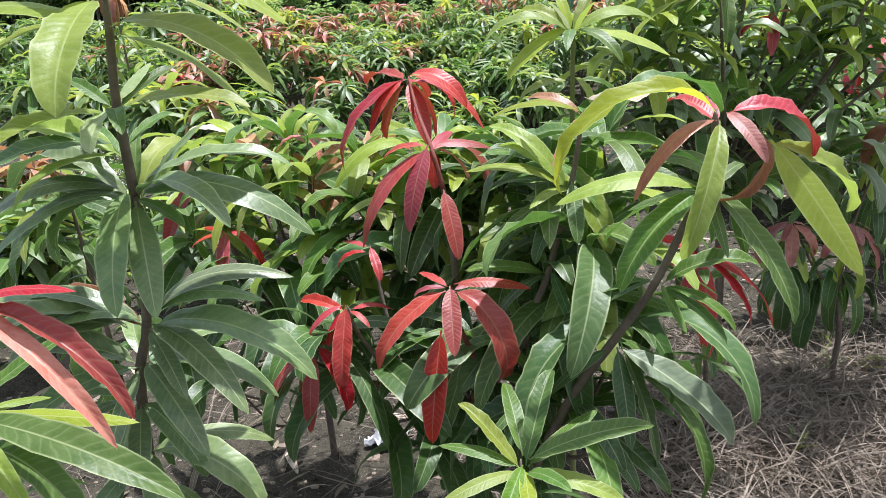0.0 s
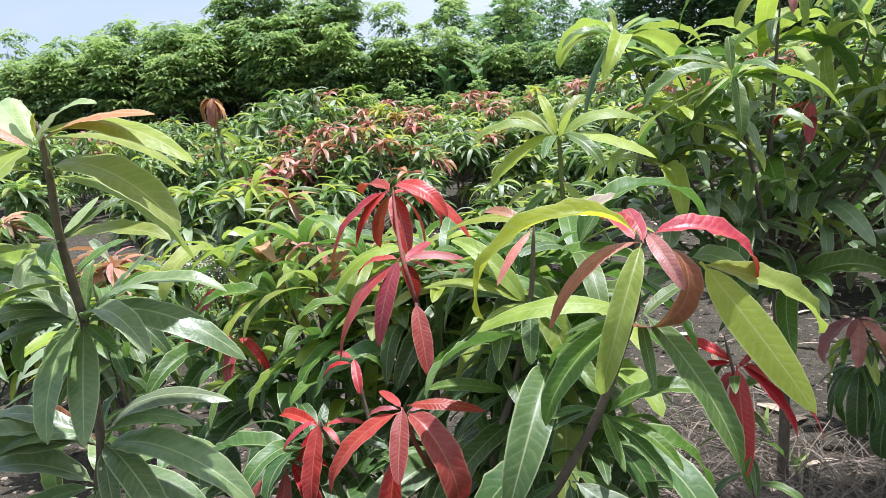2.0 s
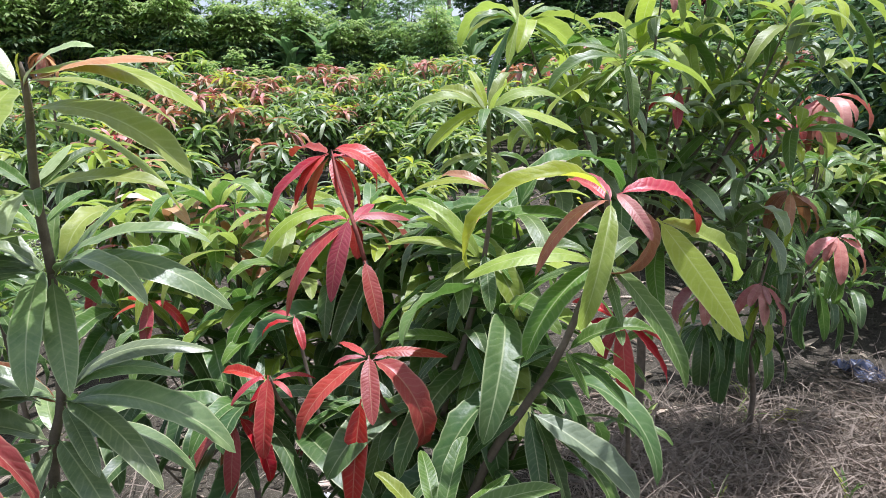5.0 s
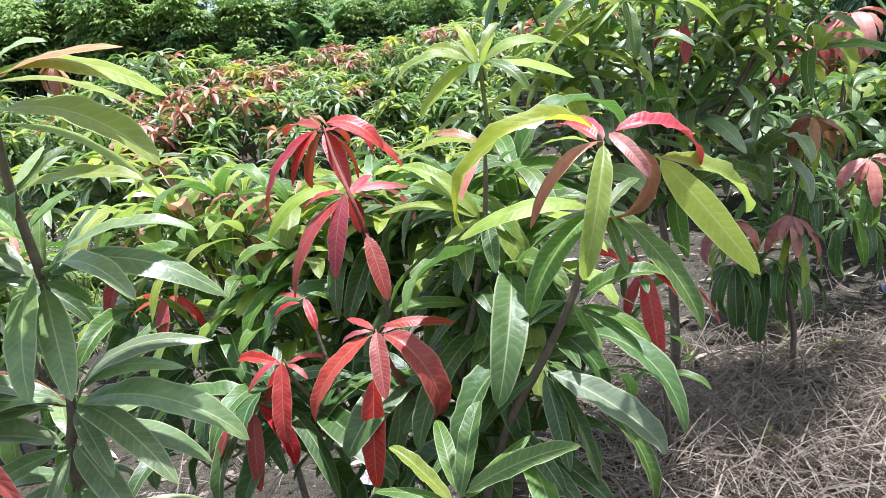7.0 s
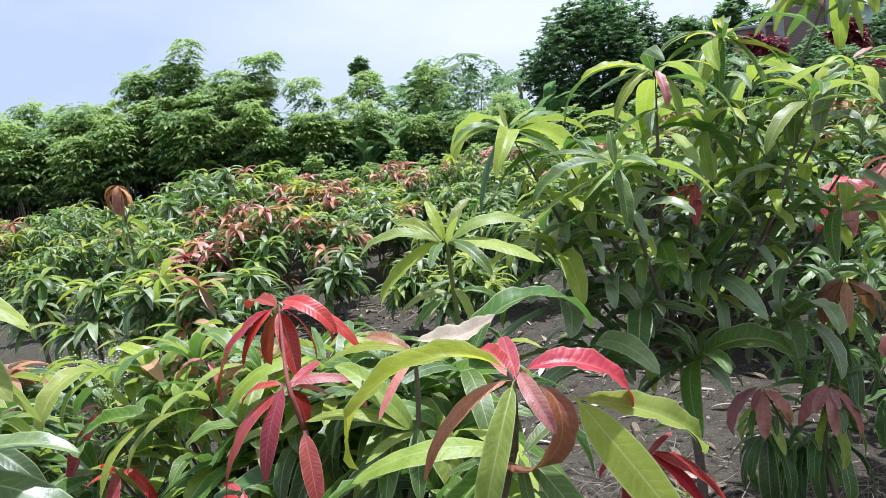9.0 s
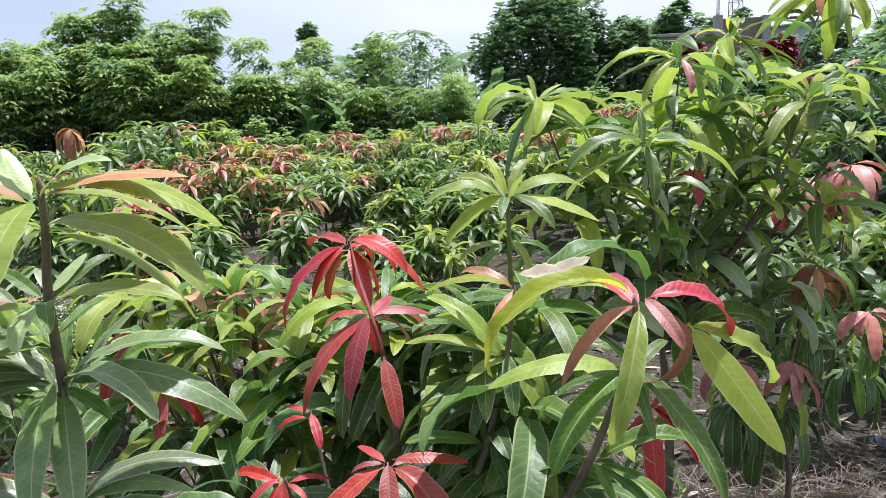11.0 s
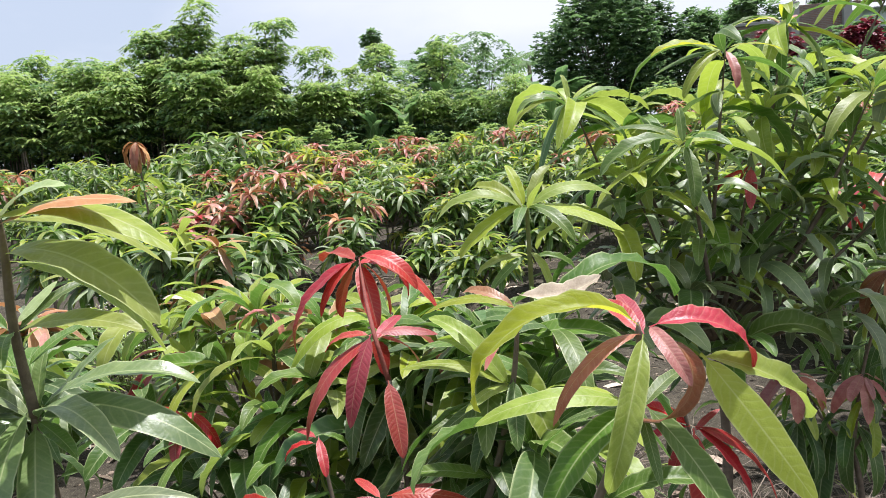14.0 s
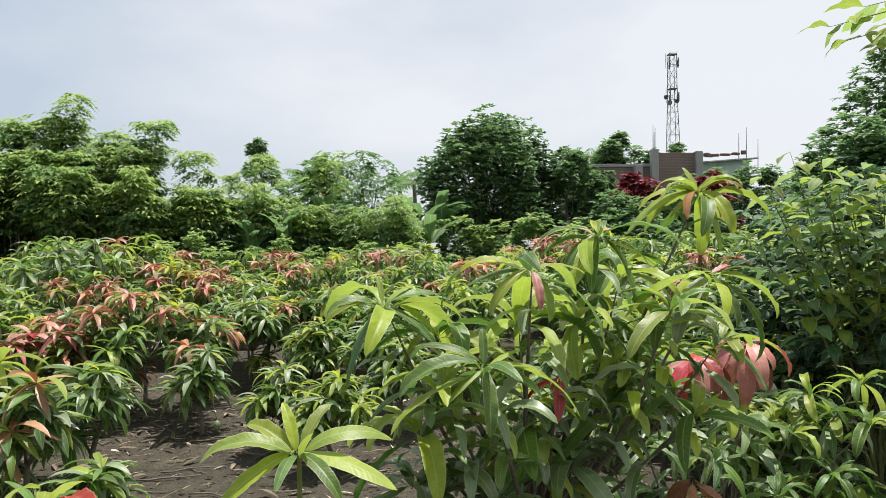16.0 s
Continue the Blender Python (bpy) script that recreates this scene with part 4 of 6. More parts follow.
for _n, _c in enumerate([(0.30, 1.28, 1.06), (0.18, 1.45, 0.98), (0.1, 1.52, 0.92), (0.24, 1.35, 0.9), (0.17, 1.4, 0.82)]):
    stem(pale_sapling, [(0.16, 1.2, 0.6), (_c[0], _c[1], _c[2] - 0.15), _c], 0.006, 0.004)
    fill(pale_sapling, _c, 11, 0.2, "ggdgl", 180 + _n, (38, -45))

# the curled withered leaf on top of the pale sapling
_m = leaf_pose(Vector((0.250, 1.14, 1.150)) - pale_sapling.location, 4, 0.116, 0.018, 25, 1.25)
part("leaf", pydata("leaf", BOAT[0], BOAT[1], [LEAF["w"]], True, BOAT[2]), pale_sapling, "curled withered whitish leaf", _m)


def branch_plant(plant, base, tips, seed, old="d", n_old=7, size=0.19, thick=0.018):
    """A trunk that forks to the given buds, with older leaves along each limb."""
    rng = random.Random(seed)
    b = Vector(base)
    fork = b + Vector((rng.uniform(-0.03, 0.03), -0.03, 0.38 * (max(t[2] for t in tips) - b.z)))
    stem(plant, [b - Vector((0, 0, 0.02)), b.lerp(fork, 0.5) + Vector((0.02, 0, 0)), fork], thick, thick * 0.75, name="trunk")
    runs = []
    for t in tips:
        t = Vector(t)
        mid = fork.lerp(t, 0.5) + Vector((0, 0, -0.06 * (t - fork).length)) + Vector((rng.uniform(-0.03, 0.03), rng.uniform(-0.03, 0.03), 0))
        stem(plant, [fork, mid, t], thick * 0.55, 0.004)
        if n_old > 10:
            runs.append((t - Vector((0, 0, 0.03)), mid, n_old))
        else:
            hang(plant, t - Vector((0, 0, 0.04)), mid, n_old, size, old, rng.randrange(10 ** 6), (10, -65))
    if runs:
        joined(plant, runs, size, old, seed, (25, -40))


TALL = [(0.408, 2.11, 1.45), (0.642, 1.875, 1.325), (0.782, 2.035, 1.54), (1.037, 2.36, 1.634), (1.354, 2.3, 1.505), (1.413, 2.5, 1.776), (0.889, 2.2, 1.24),
        (0.62, 2.3, 1.2), (0.8, 2.32, 1.08), (1.1, 2.4, 1.25), (0.5, 2.15, 1.1), (1.25, 2.6, 1.3), (0.95, 2.35, 0.95), (0.7, 2.15, 0.92),
        (0.55, 2.2, 1.36), (0.95, 2.3, 1.38), (1.2, 2.2, 1.42), (0.78, 2.25, 1.38), (1.15, 2.5, 1.5), (1.45, 2.45, 1.3), (1.05, 2.35, 1.12), (0.48, 2.2, 0.95), (1.3, 2.3, 1.1), (0.56, 2.1, 1.22), (0.55, 2.1, 0.8), (0.85, 2.2, 0.75), (1.12, 2.3, 0.8)]
branch_plant(tall_sapling, (0.88, 2.51, 0), TALL, 31, "egsel", 12, 0.185, 0.024)
for _n, _c in enumerate(TALL[7:]):
    fill(tall_sapling, _c, 10, 0.21, "edeg" if _c[2] < 1.1 else "llgl", 200 + _n, (32, -38), 1.25 if _c[2] < 1.1 else 1.05)
for _n, _c in enumerate(TALL[:6]):
    fill(tall_sapling, Vector(_c) - Vector((0, 0, 0.02)), 6, 0.21, "gllg", 260 + _n, (5, -35), 1.0)
branch_plant(pink_sapling, (1.25, 2.40, 0), [(1.237, 2.327, 0.6), (1.057, 2.36, 0.6), (1.302, 2.317, 0.91), (1.549, 2.45, 0.72)], 32, "dddg", 6, 0.14, 0.015)
for _n, _c in enumerate([(1.24, 2.40, 0.42), (1.08, 2.42, 0.43), (1.32, 2.40, 0.68), (1.52, 2.5, 0.5), (1.2, 2.45, 0.38)]):
    fill(pink_sapling, _c, 12, 0.2, "d", 270 + _n, (-45, -82))
for _n, _c in enumerate([(1.237, 2.335, 0.56), (1.057, 2.37, 0.57), (1.302, 2.325, 0.86), (1.549, 2.46, 0.69)]):
    fill(pink_sapling, Vector(_c) - Vector((0, 0, 0.03)), 9, 0.14, "lgl", 230 + _n, (-35, -75))
bushy_sapling = sapling("mango_sapling", 1.52, 2.98, "bushy mango sapling with tiers of dark green leaves")
BUSHY = [(1.35, 2.88, 0.85), (1.62, 2.9, 0.78), (1.5, 3.02, 1.0), (1.78, 3.0, 0.88), (1.3, 2.98, 0.6), (1.65, 2.86, 0.52), (1.9, 2.96, 0.62), (1.48, 2.84, 0.62), (1.85, 2.86, 0.4), (1.4, 2.9, 0.4)]
branch_plant(bushy_sapling, (1.52, 2.98, 0), BUSHY, 35, "gde", 6, 0.17, 0.016)
for _n, _c in enumerate(BUSHY):
    fill(bushy_sapling, _c, 11, 0.17, "gdeg" if _c[2] > 0.7 else "ddg", 1480 + _n, (35, -45), 1.1)
hang(behind_sapling, (0.62, 1.81, 0.7), (0.68, 1.9, 0.3), 14, 0.16, "dg", 240)


# ---- the orchard further off ----
LABELS = {"red": "young mango tree with a crown of red new leaves", "redgreen": "young mango tree with mixed red and green leaves",
          "lime": "young mango tree with yellow-green new leaves", "green": "young mango tree with plain green leaves",
          "orange": "young mango tree with orange-tan new leaves"}
TIPS = {"red": ("ppob", "prpo", "opoo", "gol"), "redgreen": ("pobp", "pbpo", "ylly", "lgyl", "oyyl", "lgl"), "lime": ("lygl", "lysl", "gls"), "green": ("gysg", "gls", "lgg"), "orange": ("ooyl", "obl")}


def orchard_plant(x, y, height, kind, seed, tips=15, wide=0.5, leaf=0.25):
    """A young tree with forking limbs and leaves in rosettes."""
    rng = random.Random(seed)
    p = thing("mango_tree", (x, y, ground_height(x, y) - 0.01), LABELS[kind], "mango tree", "mango trees of the orchard")
    fork = Vector((rng.uniform(-0.05, 0.05), rng.uniform(-0.05, 0.05), height * rng.uniform(0.32, 0.42)))
    part("trunk", tube_mesh("trunk", curve_points([(0, 0, -0.03), fork * 0.5 + Vector((rng.uniform(-0.03, 0.03), 0, 0)), fork], 3), [0.022] * 3 + [0.019] * 3 + [0.017], BARK, 6), p)
    items = []
    size = min(1.0, 0.35 + 0.6 * height)
    spread = height * wide
    for k in range(tips):
        a = k * 2.39996 + rng.uniform(-0.4, 0.4)
        r = spread * math.sqrt((k + 0.5) / tips) * rng.uniform(0.85, 1.15)
        t = Vector((math.cos(a) * r, math.sin(a) * r, height * (rng.uniform(0.82, 0.97) - 0.42 * (r / spread) ** 2 * rng.uniform(0.6, 1.3))))
        mid = fork.lerp(t, 0.5) + Vector((math.cos(a), math.sin(a), -0.3)) * 0.06
        part("branch", tube_mesh("branch", curve_points([fork, mid, t], 3), [0.011, 0.010, 0.009, 0.008, 0.007, 0.006, 0.004], BARK, 5), p)
        tints = rng.choice(TIPS[kind]) if rng.random() < 0.72 else "ggls"
        for az, reach, rise, bend, c in umbrella(rng, rng.randint(12, 15), leaf * size, tints, rng.uniform(0, 360)):
            items.append((FAR[bend, rng.randrange(3)], leaf_pose(t, az, reach, rise, rng.uniform(-20, 20)), c))
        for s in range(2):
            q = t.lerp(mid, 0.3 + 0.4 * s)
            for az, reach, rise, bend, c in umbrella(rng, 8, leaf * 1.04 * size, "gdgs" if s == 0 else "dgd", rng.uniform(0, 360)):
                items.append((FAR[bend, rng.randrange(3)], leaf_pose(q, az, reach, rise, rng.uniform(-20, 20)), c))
    used = sorted({c for _, _, c in items})
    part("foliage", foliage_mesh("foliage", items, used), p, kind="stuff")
    return p


ORCHARD = {
    "red": [(-2.95, 7.6, 1.12, 0.62), (-3.75, 10.0, 1.42, 0.6), (-2.35, 11.0, 1.45, 0.62)],
    "redgreen": [(-2.13, 7.55, 1.28, 0.72), (-3.0, 11.2, 1.55, 0.55), (-1.05, 9.6, 1.2, 0.55), (-0.5, 13.2, 1.72)],
    "lime": [(-3.95, 8.6, 1.2), (0.42, 10.2, 1.28), (-0.55, 6.1, 0.72), (-0.08, 5.6, 0.74), (1.2, 9.2, 1.3), (2.6, 7.2, 1.3), (-2.3, 5.15, 1.0), (-3.1, 5.6, 0.98),
             (-2.35, 3.9, 0.66), (2.35, 3.75, 0.95), (3.0, 5.2, 1.2), (1.55, 5.1, 1.0)],
    "green": [(-1.4, 9.0, 1.1), (-1.35, 6.75, 0.84), (-0.5, 8.1, 0.95), (0.05, 8.6, 1.05), (0.45, 6.6, 0.86), (-5.3, 8.6, 1.2), (-4.6, 9.3, 1.3),
              (2.2, 6.0, 1.25), (-1.75, 5.45, 0.9), (-2.75, 3.45, 0.62), (3.4, 6.6, 1.4), (2.0, 9.6, 1.45), (-4.1, 6.3, 1.0), (-5.6, 6.6, 1.15), (-1.2, 4.2, 0.55), (-1.62, 2.55, 0.82), (-2.5, 2.9, 0.7), (-1.35, 3.3, 0.6), (2.05, 4.55, 1.05),
              (0.2, 7.6, 0.95), (-0.4, 9.6, 1.25), (-0.1, 11.0, 1.45), (-1.7, 10.4, 1.35)],
    "orange": [(-2.05, 3.15, 0.8), (-1.86, 4.78, 0.9), (-4.75, 5.3, 0.9)],
}
_seed = 500
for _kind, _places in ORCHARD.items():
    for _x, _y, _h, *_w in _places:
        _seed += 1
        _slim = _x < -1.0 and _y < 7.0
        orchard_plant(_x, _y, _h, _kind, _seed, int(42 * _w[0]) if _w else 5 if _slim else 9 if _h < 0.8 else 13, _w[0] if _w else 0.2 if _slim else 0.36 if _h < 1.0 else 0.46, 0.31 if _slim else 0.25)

# the rows behind, from a few trees planted again and again
_rng = random.Random(41)
_stock = [orchard_plant(-12.5 + 0.9 * k, 17.6, 1.5, kind, 600 + k, 14, 0.52) for k, kind in enumerate(("red", "redgreen", "lime", "green", "green", "redgreen", "lime", "green"))]
for _j in range(7):
    for _i in range(17):
        _x, _y = -13.5 + _i * 1.42 + 0.7 * (_j % 2) + _rng.uniform(-0.35, 0.35), 9.9 + _j * 1.2 + _rng.uniform(-0.35, 0.35)
        if (_j < 3 and -3.6 < _x < 0.6) or (_x < -6.5 and _y > 16.5):
            continue
        _s = _rng.uniform(0.7, 1.28) + 0.03 * _j
        _q = _rng.choice(_stock[:6] if -6.0 < _x < -0.5 else _stock[2:])
        _t = copy_thing(_q, pose(_x, _y, ground_height(_x, _y) - 0.01, 0, 0, _rng.uniform(0, 360)) @ Matrix.Scale(_s, 4))

# the tall shoot with a hanging tan bud
tip_sapling = sapling("mango_sapling", -3.0, 6.25, "tall mango shoot ending in a hanging bunch of tan leaves")
stem(tip_sapling, [(-3.0, 6.25, -0.02), (-3.03, 6.24, 0.6), (-3.05, 6.22, 1.2), (-3.07, 6.22, 1.6)], 0.02, 0.006, name="trunk")
fill(tip_sapling, (-3.07, 6.22, 1.62), 14, 0.24, "oob", 301, (-55, -86), 1.4)
for _n, _c in enumerate([(-3.05, 6.22, 1.28), (-2.85, 6.15, 1.05), (-3.2, 6.2, 1.0), (-2.95, 6.1, 0.85), (-3.1, 6.35, 0.8)]):
    fill(tip_sapling, _c, 11, 0.22, "ggl", 310 + _n, (30, -65))

# the dusty pink bunch and its neighbours beside the tall tree
side_sapling = sapling("mango_sapling", 2.0, 3.6, "mango sapling topped by broad dusty pink hanging leaves")
stem(side_sapling, [(2.0, 3.6, -0.02), (2.0, 3.55, 0.5), (2.02, 3.5, 0.9), (2.05, 3.5, 1.14)], 0.014, 0.006, name="trunk")
fill(side_sapling, (2.05, 3.5, 1.15), 13, 0.25, "ppp", 320, (-28, -80), 1.5)
fill(side_sapling, (1.82, 3.5, 1.08), 10, 0.22, "ppr", 321, (-20, -78), 1.35)
stem(side_sapling, [(2.0, 3.55, 0.5), (1.88, 3.5, 0.8), (1.82, 3.5, 1.07)], 0.008, 0.005)
for _n, _c in enumerate([(2.0, 3.45, 0.9), (2.2, 3.4, 0.75), (1.85, 3.4, 0.7), (2.35, 3.5, 0.9), (2.1, 3.3, 0.55), (2.3, 3.25, 0.6), (2.5, 3.3, 0.8), (2.45, 3.4, 0.45), (1.9, 3.25, 0.42), (2.6, 3.5, 0.95), (2.25, 3.2, 0.35)]):
    stem(side_sapling, [(2.0, 3.58, 0.2), (_c[0] * 0.5 + 1.0, _c[1] * 0.5 + 1.78, _c[2] * 0.6), _c], 0.008, 0.005)
    fill(side_sapling, _c, 12, 0.17, "llg" if _c[2] > 0.65 else "gdg", 325 + _n, (40, -50))


# ---- trees behind the orchard ----
def tree(name, at, height, spread, n, colors, label, seed, leaflet=0.22, per=8, clear=0.25, lumps=9, trunk=0.12, droop=0.0, shapes=None, top="u", stems=1, category="tree", feather=0.0, rounded=False):
    """A tapered trunk, limbs, and a crown of leaf sprays held on lumps, with gaps."""
    rng = random.Random(seed)
    p = thing(name, (at[0], at[1], ground_height(*at) - 0.02), label, category, "trees behind the orchard")
    fork = Vector((rng.uniform(-0.2, 0.2), rng.uniform(-0.2, 0.2), height * clear))
    for s in range(stems):
        foot = Vector((rng.uniform(-0.5, 0.5), rng.uniform(-0.3, 0.3), -0.05)) if stems > 1 else Vector((0, 0, -0.05))
        part("trunk", tube_mesh("trunk", curve_points([foot, (foot + fork) * 0.5 + Vector((rng.uniform(-0.1, 0.1), 0, 0)), fork], 3), [trunk * f for f in (1, 0.95, 0.9, 0.85, 0.8, 0.75, 0.7)], BARK, 8), p)
    items = []
    shapes = shapes or LEAFLET
    for k in range(lumps):
        q = (k + rng.random()) / lumps
        a = k * 2.39996 + rng.uniform(-0.5, 0.5)
        z = height * (clear + (1 - clear) * (0.12 + 0.78 * q))
        wide = spread * (1.0 if q < 0.55 else 1.25 * (1.1 - q) + 0.2)
        r = wide * rng.uniform(0.3, 0.85)
        rad = spread * rng.uniform(0.34, 0.52) * (1.0 if q < 0.7 else 0.75)
        if rounded:
            up = 2 * (k + 0.5) / lumps - 1
            r, z = spread * 0.7 * math.sqrt(1 - up * up) * rng.uniform(0.85, 1.1), height * ((1 + clear) / 2 + (1 - clear) / 2 * up * 0.66)
            rad = spread * rng.uniform(0.25, 0.38)
        c = Vector((math.cos(a) * r, math.sin(a) * r, z))
        part("limb", tube_mesh("limb", curve_points([fork, fork.lerp(c, 0.5) + Vector((0, 0, -0.1 * spread)), c], 3), [trunk * f for f in (0.5, 0.45, 0.38, 0.3, 0.22, 0.15, 0.06)], BARK, 6), p)
        for _ in range(n // lumps):
            d = Vector((rng.gauss(0, 1), rng.gauss(0, 1), rng.gauss(0, 0.85)))
            d.normalize()
            s = c + d * rad * ((0.25 if rounded else 0.45) + (0.82 if rounded else 0.66) * rng.random() ** 0.6)
            # Higher sprays take the top colour more often, standing in for light from above.
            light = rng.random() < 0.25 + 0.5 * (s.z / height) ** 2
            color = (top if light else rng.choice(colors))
            out = math.degrees(math.atan2(d.y, d.x))
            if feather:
                # Here sprays facing up turn paler, as if lit from the sky.
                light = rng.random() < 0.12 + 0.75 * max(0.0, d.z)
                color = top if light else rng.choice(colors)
                for j in range(2):
                    az, ln, el = out + rng.uniform(-75, 75), feather * rng.uniform(0.7, 1.2), rng.uniform(-10, 35)
                    for i in range(6):
                        t = 0.25 + 0.15 * i
                        q = s + Vector((math.cos(radians(az)) * ln * t, math.sin(radians(az)) * ln * t, ln * (t * math.tan(radians(el)) - 0.75 * t * t)))
                        for side in ((-1, 1) if i < 5 else (0,)):
                            size = leaflet * rng.uniform(0.8, 1.15)
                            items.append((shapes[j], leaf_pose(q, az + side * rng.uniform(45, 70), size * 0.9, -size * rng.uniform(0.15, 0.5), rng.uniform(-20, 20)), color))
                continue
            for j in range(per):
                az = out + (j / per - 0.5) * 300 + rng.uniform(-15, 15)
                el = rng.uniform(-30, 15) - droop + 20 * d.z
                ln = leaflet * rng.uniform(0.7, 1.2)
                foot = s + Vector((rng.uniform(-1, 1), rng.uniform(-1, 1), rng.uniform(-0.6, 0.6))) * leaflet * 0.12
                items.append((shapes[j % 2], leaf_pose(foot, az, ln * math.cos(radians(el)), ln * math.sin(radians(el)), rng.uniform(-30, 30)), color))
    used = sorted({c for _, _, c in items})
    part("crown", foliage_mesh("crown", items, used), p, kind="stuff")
    return p


def hedge_tree(at, height, spread, sprays, label, seed, low=0.42):
    """Thin leaning trunks that carry rosettes of drooping compound leaves in their upper part."""
    rng = random.Random(seed)
    p = thing("hedge_tree", (at[0], at[1], ground_height(*at) - 0.02), label, "tree", "trees behind the orchard")
    items = []
    trunks = 5
    for k in range(trunks):
        a = k * 2.39996 + rng.uniform(-0.5, 0.5)
        foot = Vector((math.cos(a) * 0.3, math.sin(a) * 0.3, -0.05))
        r = spread * rng.uniform(0.15, 0.75)
        tip = Vector((math.cos(a) * r, math.sin(a) * r, height * rng.uniform(0.72, 1.0)))
        way = curve_points([foot, foot.lerp(tip, 0.5) + Vector((rng.uniform(-0.12, 0.12), rng.uniform(-0.12, 0.12), 0)), tip], 4)
        part("trunk", tube_mesh("trunk", way, [0.045 - 0.0045 * i for i in range(9)], BARK, 6), p)
        for j in range(sprays // trunks):
            q = low + (1 - low) * (j + rng.random()) / (sprays // trunks)
            b = rng.uniform(0, 2 * math.pi)
            out = spread * rng.uniform(0.1, 0.62) * (1.15 - 0.85 * q)
            c = foot.lerp(tip, q) + Vector((math.cos(b) * out, math.sin(b) * out, rng.uniform(-0.1, 0.22)))
            # Pale sprays high up, deep ones low: top light and under-shade in colour.
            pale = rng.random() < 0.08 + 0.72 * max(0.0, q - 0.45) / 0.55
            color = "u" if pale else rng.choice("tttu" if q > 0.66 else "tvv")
            ln = rng.uniform(0.3, 0.46)
            for i in range(5):
                az = 72 * i + math.degrees(b) + rng.uniform(-20, 20)
                el = rng.uniform(5, 45)
                for n in range(4):
                    t = 0.3 + 0.23 * n
                    f = c + Vector((math.cos(radians(az)) * ln * t, math.sin(radians(az)) * ln * t, ln * (t * math.tan(radians(el)) - 0.5 * t * t)))
                    for side in ((-1, 1) if n < 3 else (0,)):
                        size = 0.235 * rng.uniform(0.8, 1.2)
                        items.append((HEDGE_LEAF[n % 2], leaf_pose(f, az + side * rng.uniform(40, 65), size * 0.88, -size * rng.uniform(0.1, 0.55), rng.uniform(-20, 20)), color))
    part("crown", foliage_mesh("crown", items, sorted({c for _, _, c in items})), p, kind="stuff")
    return p


_rng = random.Random(77)
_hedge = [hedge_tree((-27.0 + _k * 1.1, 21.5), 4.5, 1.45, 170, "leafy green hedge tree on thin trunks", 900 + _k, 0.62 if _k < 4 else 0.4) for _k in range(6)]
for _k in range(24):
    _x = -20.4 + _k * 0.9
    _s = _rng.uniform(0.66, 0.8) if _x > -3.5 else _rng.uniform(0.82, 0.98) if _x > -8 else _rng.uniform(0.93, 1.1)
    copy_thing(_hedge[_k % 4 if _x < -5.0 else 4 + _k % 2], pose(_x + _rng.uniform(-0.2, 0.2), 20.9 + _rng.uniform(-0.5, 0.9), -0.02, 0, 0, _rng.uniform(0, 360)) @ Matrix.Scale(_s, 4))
# Added dark row that stands for the shadow band beneath the hedge crowns.
_under = [tree("understorey_shrub", (-24.0 + _k * 1.4, 23.4), 3.1, 1.25, 420, "vvx", "dense dark shrub added as the shade at the foot of the hedge", 905 + 60 * _k, 0.24, 8, 0.05, 11, 0.04, 0, ROUND, top="v", stems=3, category="shrub") for _k in range(3)]
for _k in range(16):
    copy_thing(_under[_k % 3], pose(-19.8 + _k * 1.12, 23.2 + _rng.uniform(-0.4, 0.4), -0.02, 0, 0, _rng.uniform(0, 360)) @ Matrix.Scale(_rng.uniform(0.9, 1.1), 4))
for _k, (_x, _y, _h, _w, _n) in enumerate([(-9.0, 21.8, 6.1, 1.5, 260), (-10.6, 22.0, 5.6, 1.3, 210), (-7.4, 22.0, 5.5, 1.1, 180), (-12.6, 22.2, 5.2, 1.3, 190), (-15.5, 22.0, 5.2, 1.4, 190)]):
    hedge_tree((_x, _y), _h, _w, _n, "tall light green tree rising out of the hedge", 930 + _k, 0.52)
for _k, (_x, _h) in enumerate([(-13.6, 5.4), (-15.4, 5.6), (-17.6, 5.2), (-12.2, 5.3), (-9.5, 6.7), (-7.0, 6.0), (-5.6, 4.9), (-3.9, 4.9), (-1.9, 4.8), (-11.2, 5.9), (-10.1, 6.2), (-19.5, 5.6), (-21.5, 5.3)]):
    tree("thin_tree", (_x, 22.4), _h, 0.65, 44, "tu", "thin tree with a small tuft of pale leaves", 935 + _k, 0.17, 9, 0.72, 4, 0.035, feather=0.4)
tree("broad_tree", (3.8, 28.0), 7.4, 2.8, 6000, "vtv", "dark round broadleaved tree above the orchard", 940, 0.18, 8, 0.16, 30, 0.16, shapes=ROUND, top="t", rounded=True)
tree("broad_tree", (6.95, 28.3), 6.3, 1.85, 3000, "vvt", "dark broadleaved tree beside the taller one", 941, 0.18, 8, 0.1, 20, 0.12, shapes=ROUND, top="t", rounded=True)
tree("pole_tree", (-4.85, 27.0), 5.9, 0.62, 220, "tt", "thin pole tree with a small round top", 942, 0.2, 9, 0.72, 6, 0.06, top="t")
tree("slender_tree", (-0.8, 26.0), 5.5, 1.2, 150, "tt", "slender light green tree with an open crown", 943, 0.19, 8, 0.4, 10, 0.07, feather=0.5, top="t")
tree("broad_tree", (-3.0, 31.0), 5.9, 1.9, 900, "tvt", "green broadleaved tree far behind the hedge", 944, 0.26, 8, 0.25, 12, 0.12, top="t")
